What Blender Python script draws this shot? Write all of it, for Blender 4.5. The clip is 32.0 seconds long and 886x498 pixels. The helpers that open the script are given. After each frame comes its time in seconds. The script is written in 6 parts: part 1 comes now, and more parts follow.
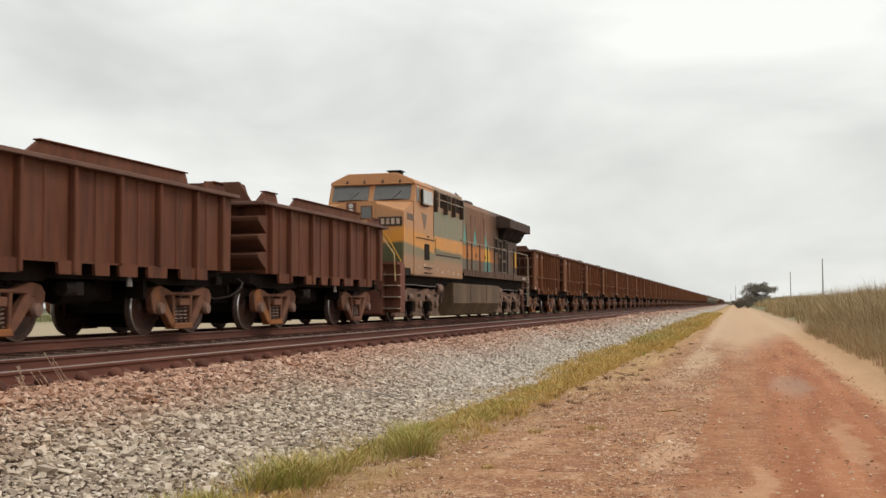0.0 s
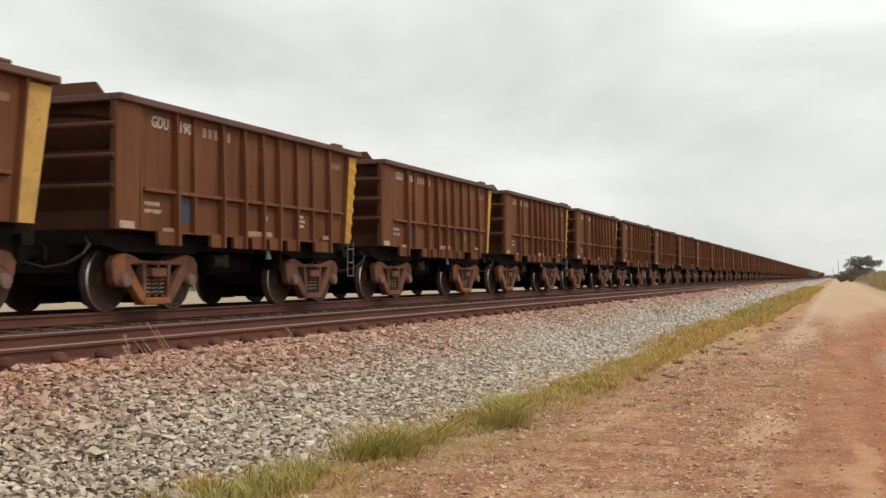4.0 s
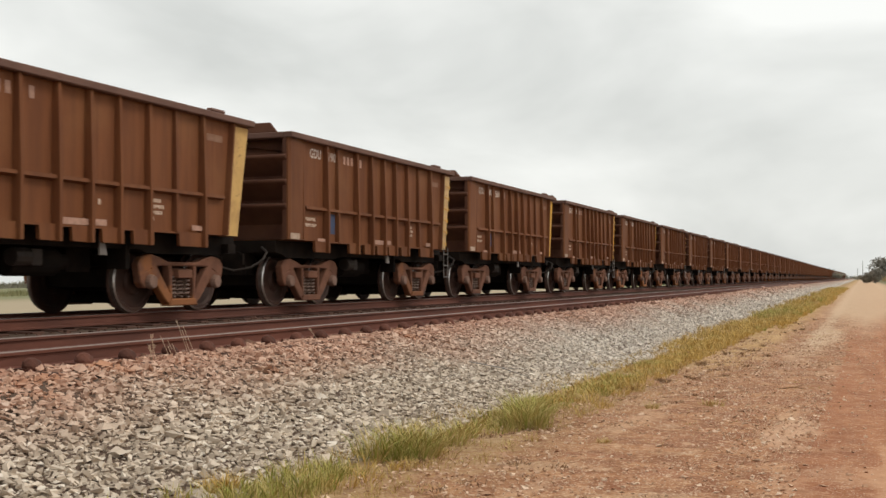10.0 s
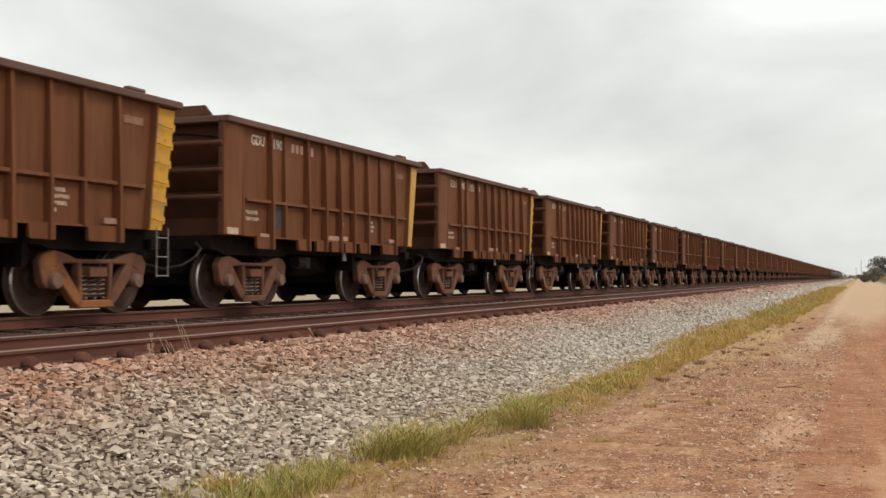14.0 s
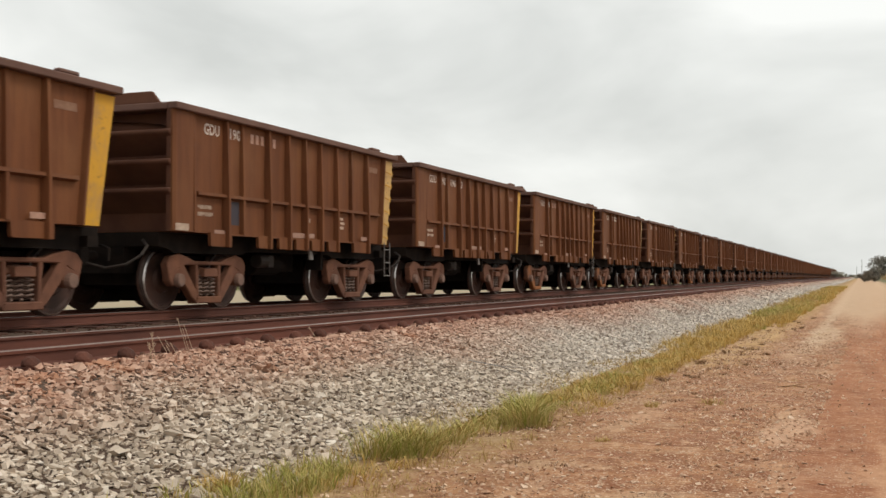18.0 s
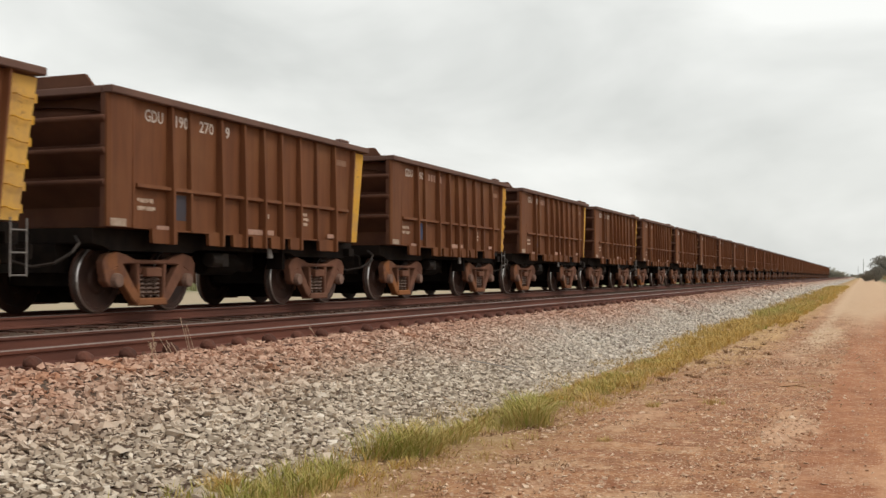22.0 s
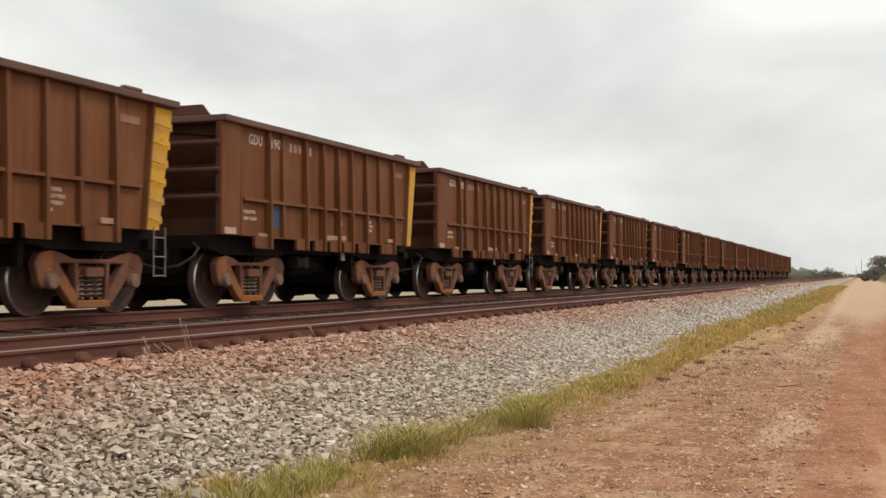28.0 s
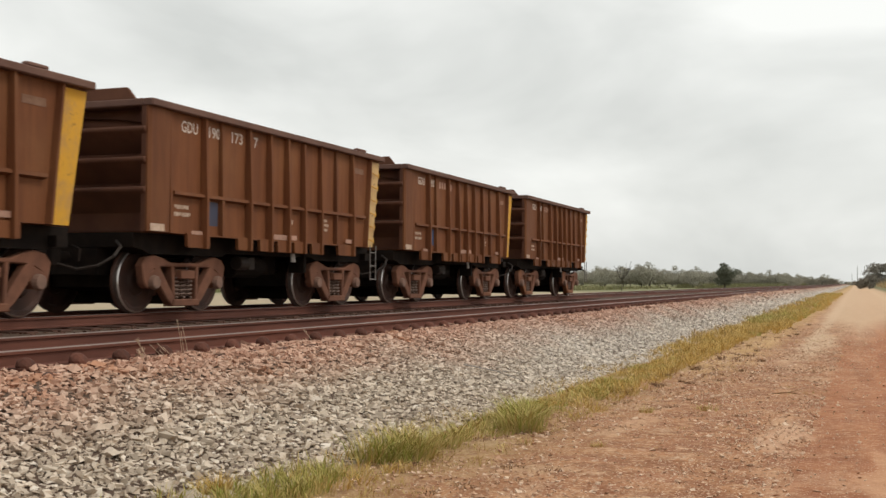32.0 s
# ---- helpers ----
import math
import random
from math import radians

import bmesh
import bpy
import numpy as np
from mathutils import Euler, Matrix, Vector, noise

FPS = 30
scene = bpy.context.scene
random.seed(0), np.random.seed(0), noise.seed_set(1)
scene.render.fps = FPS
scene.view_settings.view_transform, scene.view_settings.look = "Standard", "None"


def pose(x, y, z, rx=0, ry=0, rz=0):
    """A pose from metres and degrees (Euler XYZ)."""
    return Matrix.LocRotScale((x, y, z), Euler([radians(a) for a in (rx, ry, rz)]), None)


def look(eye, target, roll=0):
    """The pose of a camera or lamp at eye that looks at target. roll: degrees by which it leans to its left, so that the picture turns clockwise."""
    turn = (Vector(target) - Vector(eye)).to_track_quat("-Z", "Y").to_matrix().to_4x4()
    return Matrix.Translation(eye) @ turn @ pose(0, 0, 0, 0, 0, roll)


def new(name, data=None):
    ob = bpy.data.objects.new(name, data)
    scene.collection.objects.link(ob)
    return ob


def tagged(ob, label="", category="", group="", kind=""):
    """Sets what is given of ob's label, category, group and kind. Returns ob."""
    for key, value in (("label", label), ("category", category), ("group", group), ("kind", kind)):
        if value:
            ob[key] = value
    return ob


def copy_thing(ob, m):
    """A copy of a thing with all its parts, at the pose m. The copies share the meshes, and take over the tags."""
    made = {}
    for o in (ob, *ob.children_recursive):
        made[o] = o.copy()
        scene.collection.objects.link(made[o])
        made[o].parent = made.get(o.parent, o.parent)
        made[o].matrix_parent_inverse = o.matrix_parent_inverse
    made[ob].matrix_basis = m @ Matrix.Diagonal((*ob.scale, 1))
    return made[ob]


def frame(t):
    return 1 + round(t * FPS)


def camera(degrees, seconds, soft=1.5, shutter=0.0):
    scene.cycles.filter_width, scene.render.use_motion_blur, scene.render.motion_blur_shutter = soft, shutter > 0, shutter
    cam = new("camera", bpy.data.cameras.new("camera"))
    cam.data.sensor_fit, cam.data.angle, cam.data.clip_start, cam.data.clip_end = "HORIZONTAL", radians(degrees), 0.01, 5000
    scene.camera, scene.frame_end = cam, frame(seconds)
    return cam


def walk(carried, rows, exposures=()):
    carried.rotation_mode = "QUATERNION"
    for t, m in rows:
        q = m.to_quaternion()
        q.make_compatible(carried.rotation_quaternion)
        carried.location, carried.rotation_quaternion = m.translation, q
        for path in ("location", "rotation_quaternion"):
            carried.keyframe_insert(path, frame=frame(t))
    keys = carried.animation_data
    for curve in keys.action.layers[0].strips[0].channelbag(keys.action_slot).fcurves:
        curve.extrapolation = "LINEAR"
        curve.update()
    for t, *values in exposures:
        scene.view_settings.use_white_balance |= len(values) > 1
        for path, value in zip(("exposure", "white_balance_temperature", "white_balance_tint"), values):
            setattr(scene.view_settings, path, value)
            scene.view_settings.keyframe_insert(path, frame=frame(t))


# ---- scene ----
# ---------------------------------------------------------------- camera
EYE = (0.0, 0.0, 1.6)
cam = camera(43.6, 32.0, 1.5, 0.04)
TURNS = [  # seconds, yaw, pitch, roll
    (0.0, 15.42, 2.84, 0.26),
    (0.2, 17.50, 3.20, 0.15),
    (0.5, 21.59, 3.10, 0.04),
    (1.0, 21.08, 2.54, -0.09),
    (1.5, 21.12, 2.19, -0.31),
    (2.0, 20.80, 2.02, -0.31),
    (2.5, 20.47, 1.58, 0.01),
    (4.5, 20.25, 1.39, -0.00),
    (5.0, 20.77, 1.31, 0.01),
    (5.5, 22.09, 1.22, -0.05),
    (6.0, 21.99, 1.27, -0.00),
    (6.5, 21.64, 1.33, 0.04),
    (7.0, 21.51, 1.41, 0.03),
    (7.5, 21.45, 1.42, 0.04),
    (8.0, 21.42, 1.43, 0.01),
    (8.5, 21.41, 1.45, 0.02),
    (9.0, 21.41, 1.42, 0.03),
    (9.5, 21.38, 1.46, -0.01),
    (10.0, 21.38, 1.47, 0.02),
    (10.5, 21.38, 1.46, 0.00),
    (11.0, 21.38, 1.43, 0.02),
    (11.5, 21.38, 1.48, 0.02),
    (12.0, 21.31, 1.43, 0.01),
    (12.5, 21.30, 1.44, 0.04),
    (13.0, 21.30, 1.40, 0.04),
    (13.5, 21.29, 1.40, 0.03),
    (14.0, 21.31, 1.42, -0.00),
    (14.5, 21.33, 1.40, 0.05),
    (16.5, 21.32, 1.44, 0.06),
    (17.0, 21.34, 1.39, -0.00),
    (17.5, 21.34, 1.40, 0.03),
    (18.0, 21.34, 1.40, 0.03),
    (18.5, 21.34, 1.38, 0.01),
    (19.0, 21.34, 1.34, -0.00),
    (19.5, 21.34, 1.39, 0.02),
    (20.0, 21.35, 1.40, 0.04),
    (20.5, 21.35, 1.41, 0.01),
    (21.0, 21.38, 1.40, 0.03),
    (21.5, 21.40, 1.42, 0.04),
    (22.0, 21.41, 1.39, 0.03),
    (22.5, 21.38, 1.40, 0.03),
    (23.0, 21.38, 1.40, 0.02),
    (23.5, 21.38, 1.43, 0.05),
    (24.0, 21.41, 1.40, 0.06),
    (24.5, 21.41, 1.39, 0.04),
    (25.0, 21.40, 1.39, 0.03),
    (25.5, 21.38, 1.39, 0.02),
    (27.5, 21.32, 1.40, 0.04),
    (28.0, 21.32, 1.40, 0.07),
    (28.5, 21.34, 1.39, 0.01),
    (29.0, 21.26, 1.42, 0.00),
    (29.5, 21.21, 1.44, -0.04),
    (30.0, 21.17, 1.48, -0.02),
    (30.5, 21.10, 1.50, -0.20),
    (31.0, 21.06, 1.56, -0.17),
    (31.5, 21.07, 1.55, -0.24),
    (32.0, 21.13, 1.61, -0.40),
]
walk(cam, [(t, pose(*EYE, 90 + p, r, y)) for t, y, p, r in TURNS])

# ---------------------------------------------------------------- light
world = bpy.data.worlds.new("overcast_sky")
scene.world = world
world.use_nodes = True
wt = world.node_tree
wt.nodes.clear()


def link(tree, a, b):
    tree.links.new(a, b)


def cloudy_sky():
    n = wt.nodes
    out = n.new("ShaderNodeOutputWorld")
    bg = n.new("ShaderNodeBackground")
    sky = n.new("ShaderNodeTexSky")
    sky.sky_type = "NISHITA"
    sky.sun_disc = False
    sky.sun_elevation = radians(52)
    sky.sun_rotation = radians(75)
    sky.dust_density = 4.0
    co = n.new("ShaderNodeTexCoord")
    mp = n.new("ShaderNodeMapping")
    mp.inputs["Scale"].default_value = (1.0, 1.0, 2.4)
    mp.inputs["Rotation"].default_value = (radians(-7), radians(5), 0)
    noi = n.new("ShaderNodeTexNoise")
    noi.inputs["Scale"].default_value = 3.3
    noi.inputs["Detail"].default_value = 5.0
    noi.inputs["Roughness"].default_value = 0.48
    noi.inputs["Distortion"].default_value = 0.35
    ramp = n.new("ShaderNodeValToRGB")
    ramp.color_ramp.elements[0].position, ramp.color_ramp.elements[1].position = 0.34, 0.64
    ramp.color_ramp.elements[0].color = (7.1, 7.25, 6.95, 1)
    ramp.color_ramp.elements[1].color = (10.3, 10.4, 10.0, 1)
    mix = n.new("ShaderNodeMix")
    mix.data_type = "RGBA"
    mix.inputs["Factor"].default_value = 0.93
    link(wt, co.outputs["Generated"], mp.inputs["Vector"])
    link(wt, mp.outputs["Vector"], noi.inputs["Vector"])
    link(wt, noi.outputs["Fac"], ramp.inputs["Fac"])
    link(wt, sky.outputs["Color"], mix.inputs["A"])
    # haze takes a little light away low down
    sep = n.new("ShaderNodeSeparateXYZ")
    haze = n.new("ShaderNodeMapRange")
    haze.inputs["From Min"].default_value, haze.inputs["From Max"].default_value = 0.0, 0.22
    haze.inputs["To Min"].default_value, haze.inputs["To Max"].default_value = 0.93, 1.0
    dim = n.new("ShaderNodeVectorMath")
    dim.operation = "SCALE"
    link(wt, co.outputs["Generated"], sep.inputs["Vector"])
    link(wt, sep.outputs["Z"], haze.inputs["Value"])
    link(wt, ramp.outputs["Color"], dim.inputs[0])
    link(wt, haze.outputs["Result"], dim.inputs["Scale"])
    link(wt, dim.outputs["Vector"], mix.inputs["B"])
    link(wt, mix.outputs["Result"], bg.inputs["Color"])
    bg.inputs["Strength"].default_value = 0.1
    link(wt, bg.outputs["Background"], out.inputs["Surface"])


cloudy_sky()
sun = new("sun", bpy.data.lights.new("sun", "SUN"))
sun.data.energy, sun.data.angle, sun.data.color = 1.12, radians(16), (1.0, 0.93, 0.83)
sun.matrix_world = look((30, 18, 40), (0, 10, 0))
scene.view_settings.exposure = 0.0


# ---------------------------------------------------------------- materials
class Nodes:
    """Short forms for building one procedural material."""

    def __init__(self, name):
        self.m = bpy.data.materials.new(name)
        self.m.use_nodes = True
        self.t = self.m.node_tree
        self.t.nodes.clear()
        self.out = self.t.nodes.new("ShaderNodeOutputMaterial")
        self.b = self.t.nodes.new("ShaderNodeBsdfPrincipled")
        link(self.t, self.b.outputs["BSDF"], self.out.inputs["Surface"])

    def node(self, kind, **inputs):
        n = self.t.nodes.new(kind)
        for k, v in inputs.items():
            self.put(n.inputs[k.replace("_", " ")], v)
        return n

    def put(self, socket, v):
        if isinstance(v, bpy.types.NodeSocket):
            link(self.t, v, socket)
        elif isinstance(v, tuple) and len(v) == 3 and socket.type == "RGBA":
            socket.default_value = (*v, 1)
        else:
            socket.default_value = v

    def coords(self, kind="Object", scale=(1, 1, 1)):
        if kind == "World":
            src = self.node("ShaderNodeNewGeometry").outputs["Position"]
        else:
            src = self.node("ShaderNodeTexCoord").outputs[kind]
        return self.node("ShaderNodeMapping", Vector=src, Scale=scale).outputs["Vector"]

    def noise(self, vec, scale, detail=4.0, rough=0.55):
        return self.node("ShaderNodeTexNoise", Vector=vec, Scale=scale, Detail=detail, Roughness=rough).outputs["Fac"]

    def step(self, v, lo, hi):
        n = self.node("ShaderNodeMapRange", Value=v, From_Min=lo, From_Max=hi)
        n.interpolation_type = "SMOOTHSTEP"
        return n.outputs["Result"]

    def math(self, op, a, b=0.0):
        n = self.t.nodes.new("ShaderNodeMath")
        n.operation = op
        self.put(n.inputs[0], a)
        self.put(n.inputs[1], b)
        return n.outputs[0]

    def mix(self, fac, a, b, blend="MIX"):
        n = self.t.nodes.new("ShaderNodeMix")
        n.data_type, n.blend_type = "RGBA", blend
        self.put(n.inputs["Factor"], fac)
        self.put(n.inputs["A"], a)
        self.put(n.inputs["B"], b)
        return n.outputs["Result"]

    def bump(self, height, strength, distance):
        n = self.node("ShaderNodeBump", Height=height, Strength=strength, Distance=distance)
        link(self.t, n.outputs["Normal"], self.b.inputs["Normal"])

    def random(self, island=False):
        if island:
            return self.node("ShaderNodeNewGeometry").outputs["Random Per Island"]
        return self.node("ShaderNodeObjectInfo").outputs["Random"]

    def end(self, colour, rough=0.8, metal=0.0, spec=0.3):
        self.put(self.b.inputs["Base Color"], colour)
        self.put(self.b.inputs["Roughness"], rough)
        self.put(self.b.inputs["Metallic"], metal)
        self.put(self.b.inputs["Specular IOR Level"], spec)
        return self.m


def plain(name, c1, c2, scale=3.0, rough=0.8, metal=0.0, fine=40.0, bump=0.15, dist=0.004, spread=0.12, spec=0.3, stretch=(1, 1, 1), coords="Object"):
    """A surface of two tones in patches, with fine grain, a small tone of its own for each object, and relief."""
    g = Nodes(name)
    v = g.coords(coords, stretch)
    big = g.step(g.noise(v, scale, 5), 0.35, 0.68)
    grain = g.noise(v, fine, 3)
    c = g.mix(big, c1, c2)
    c = g.mix(g.math("MULTIPLY", grain, 0.35), c, tuple(x * 0.55 for x in c1))
    lift = g.math("ADD", 1.0 - spread / 2, g.math("MULTIPLY", g.random(), spread))
    c = g.mix(1.0, c, g.node("ShaderNodeCombineColor", Red=lift, Green=lift, Blue=lift).outputs[0], "MULTIPLY")
    g.bump(g.math("ADD", grain, g.math("MULTIPLY", big, 0.6)), bump, dist)
    return g.end(c, rough, metal, spec)


def wagon_paint(name, c1, c2, dust):
    """Brown ore-wagon paint: tall streaks run down, ore dust lies on it in clouds, scrapes show as paler marks."""
    g = Nodes(name)
    v = g.coords("Object")
    streak = g.noise(g.coords("Object", (1.4, 2.2, 0.22)), 2.0, 5, 0.6)
    cloud = g.noise(v, 0.9, 4)
    grain = g.noise(v, 34.0, 4)
    c = g.mix(g.step(streak, 0.36, 0.66), c1, c2)
    c = g.mix(g.math("MULTIPLY", g.step(cloud, 0.42, 0.75), 0.65), c, dust)
    scr = g.step(g.noise(g.coords("Object", (1, 1, 5.0)), 5.0, 6, 0.7), 0.66, 0.74)
    c = g.mix(g.math("MULTIPLY", scr, 0.25), c, (0.34, 0.20, 0.13))
    drip = g.step(g.noise(g.coords("Object", (1.0, 7.0, 0.25)), 2.2, 4, 0.6), 0.60, 0.72)
    c = g.mix(g.math("MULTIPLY", drip, 0.38), c, (0.085, 0.030, 0.014))
    c = g.mix(g.math("MULTIPLY", grain, 0.30), c, (0.06, 0.025, 0.015))
    lift = g.math("ADD", 0.90, g.math("MULTIPLY", g.random(), 0.18))
    c = g.mix(1.0, c, g.node("ShaderNodeCombineColor", Red=lift, Green=lift, Blue=lift).outputs[0], "MULTIPLY")
    g.bump(g.math("ADD", grain, cloud), 0.18, 0.006)
    return g.end(c, 0.72, 0.0, 0.3)


M = {}


def make_materials():
    M["wagon"] = wagon_paint("ore_wagon_brown", (0.208, 0.073, 0.025), (0.152, 0.050, 0.017), (0.238, 0.098, 0.037))
    M["wagon_low"] = wagon_paint("old_wagon_red_brown", (0.178, 0.057, 0.026), (0.104, 0.034, 0.017), (0.195, 0.080, 0.041))
    M["rim"] = plain("dusty_rim_brown", (0.178, 0.094, 0.070), (0.130, 0.066, 0.049), 1.5, 0.75)
    M["faint"] = plain("worn_off_plate", (0.30, 0.165, 0.105), (0.22, 0.105, 0.06), 7.0, 0.7, spread=0.4)
    # wagon brown taken darker: the shade at the ends is in the colour
    M["end"] = plain("shaded_end_brown", (0.155, 0.064, 0.036), (0.108, 0.044, 0.027), 1.5, 0.85)
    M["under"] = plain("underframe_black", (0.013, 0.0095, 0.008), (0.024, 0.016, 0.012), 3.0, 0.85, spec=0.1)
    g = Nodes("cast_frame_rust")
    v = g.coords("Object")
    c = g.mix(g.step(g.noise(v, 2.2, 5), 0.35, 0.65), (0.245, 0.106, 0.063), (0.15, 0.064, 0.040))
    hot = g.math("MULTIPLY", g.step(g.noise(v, 1.3, 4), 0.54, 0.64), g.step(g.random(), 0.3, 0.9))
    c = g.mix(g.math("MULTIPLY", hot, 0.8), c, (0.42, 0.155, 0.045))
    grain = g.noise(v, 40.0, 4)
    c = g.mix(g.math("MULTIPLY", grain, 0.4), c, (0.07, 0.035, 0.022))
    g.bump(grain, 0.3, 0.006)
    M["frame"] = g.end(c, 0.85)
    M["cap"] = plain("bearing_cap_dust", (0.26, 0.15, 0.11), (0.20, 0.12, 0.09), 6.0, 0.7)
    M["spring"] = plain("spring_steel", (0.24, 0.16, 0.125), (0.16, 0.10, 0.08), 5.0, 0.6)
    M["wheel"] = plain("wheel_steel_brown", (0.098, 0.046, 0.032), (0.054, 0.029, 0.022), 2.0, 0.6, 0.15)
    M["roll"] = plain("rolled_tread", (0.20, 0.155, 0.135), (0.14, 0.10, 0.085), 6.0, 0.55, 0.5, bump=0.02)
    M["tread"] = plain("polished_tread", (0.74, 0.70, 0.67), (0.62, 0.57, 0.54), 6.0, 0.30, 0.85, bump=0.02)
    # yellow paint, on some wagons cream, grimy towards patches
    g = Nodes("worn_yellow_paint")
    v = g.coords("Object")
    c = g.mix(g.step(g.random(), 0.70, 1.0), (0.66, 0.34, 0.028), (0.62, 0.42, 0.19))
    c = g.mix(g.math("MULTIPLY", g.step(g.noise(v, 2.6, 6, 0.65), 0.42, 0.70), 0.75), c, (0.42, 0.24, 0.09))
    c = g.mix(g.math("MULTIPLY", g.step(g.noise(v, 9.0, 6, 0.7), 0.60, 0.70), 0.7), c, (0.16, 0.07, 0.035))
    g.bump(g.noise(v, 30.0, 4), 0.15, 0.004)
    M["yellow"] = g.end(c, 0.65, 0.0, 0.35)
    M["cream"] = plain("faded_cream_paint", (0.62, 0.47, 0.36), (0.42, 0.28, 0.20), 6.0, 0.75, spread=0.4)
    M["white"] = plain("white_lettering", (0.70, 0.60, 0.53), (0.56, 0.45, 0.37), 9.0, 0.7, spread=0.3)
    M["pink"] = plain("faded_reflector", (0.50, 0.29, 0.21), (0.36, 0.20, 0.145), 9.0, 0.5, spread=0.3)
    M["valve"] = plain("dusty_casting", (0.052, 0.038, 0.031), (0.030, 0.022, 0.018), 4.0, 0.6, 0.2)
    M["grey"] = plain("galvanised_grey", (0.30, 0.27, 0.25), (0.20, 0.17, 0.15), 8.0, 0.5, 0.4)
    M["ore"] = plain("iron_ore_fines", (0.10, 0.040, 0.026), (0.065, 0.03, 0.022), 4.0, 0.9, bump=0.6, dist=0.03)
    M["rail"] = plain("rusted_rail_side", (0.175, 0.064, 0.042), (0.115, 0.044, 0.031), 3.0, 0.8, stretch=(1, 0.2, 1))
    M["railhead"] = plain("worn_rail_head", (0.34, 0.26, 0.23), (0.27, 0.19, 0.165), 2.0, 0.42, 0.8, bump=0.03, stretch=(1, 0.05, 1))
    M["tie"] = plain("stained_sleeper", (0.105, 0.050, 0.034), (0.075, 0.036, 0.026), 3.0, 0.9)
    M["clip"] = plain("rusty_fastening", (0.15, 0.056, 0.036), (0.095, 0.038, 0.026), 8.0, 0.85, spread=0.5)
    M["bark"] = plain("tree_bark", (0.10, 0.085, 0.07), (0.06, 0.05, 0.04), 2.0, 0.95)
    # weathered grey, paled further for the haze over the far poles
    M["pole"] = plain("weathered_pole", (0.34, 0.32, 0.30), (0.25, 0.23, 0.215), 2.0, 0.9)
    # blue patch: some painted bright, some dull
    g = Nodes("blue_square_paint")
    r = g.random()
    c = g.mix(g.step(r, 0.25, 0.55), (0.05, 0.055, 0.075), (0.045, 0.085, 0.175))
    c = g.mix(g.math("MULTIPLY", g.noise(g.coords(), 7.0, 5), 0.5), c, (0.11, 0.06, 0.045))
    M["blue"] = g.end(c, 0.7)
    make_ground_materials()


def track_shift(g):
    """The sideways bend of the line, as a socket: world x straightened along the track."""
    p = g.node("ShaderNodeSeparateXYZ", Vector=g.node("ShaderNodeNewGeometry").outputs["Position"])
    y = g.math("MAXIMUM", p.outputs["Y"], 0.0)
    near = g.math("MINIMUM", y, 80.0)
    far = g.math("MAXIMUM", g.math("SUBTRACT", y, 80.0), 0.0)
    bend = g.math("ADD", g.math("MULTIPLY", g.math("MULTIPLY", near, near), BEND), g.math("MULTIPLY", far, 160.0 * BEND))
    return g.math("ADD", p.outputs["X"], bend)


def stone_colour(g, rnd):
    """Crushed stone: grey and buff pieces, stained red-brown by ore dust up by the rails."""
    c = g.mix(g.step(rnd, 0.0, 1.0), (0.39, 0.315, 0.242), (0.76, 0.64, 0.515))
    c = g.mix(g.step(rnd, 0.85, 1.0), c, (0.84, 0.75, 0.64))
    # stone turns whiter further along the line
    along = g.node("ShaderNodeSeparateXYZ", Vector=g.node("ShaderNodeNewGeometry").outputs["Position"]).outputs["Y"]
    c = g.mix(g.math("MULTIPLY", g.step(along, 11.0, 24.0), 0.36), c, (0.78, 0.74, 0.69))
    x = track_shift(g)
    wob = g.math("MULTIPLY", g.math("SUBTRACT", g.noise(g.coords("World"), 0.6, 5), 0.5), 1.5)
    stain = g.step(g.math("ADD", x, wob), -5.15, -6.75)
    red = g.mix(rnd, (0.42, 0.20, 0.125), (0.68, 0.415, 0.30))
    c = g.mix(g.math("MULTIPLY", stain, 0.85), c, red)
    rust = g.math("MULTIPLY", g.step(g.noise(g.coords("World"), 0.9, 4), 0.58, 0.68), stain)
    c = g.mix(g.math("MULTIPLY", rust, 0.45), c, (0.52, 0.21, 0.085))
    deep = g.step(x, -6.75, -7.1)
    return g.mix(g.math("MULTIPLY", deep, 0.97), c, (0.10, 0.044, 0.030))


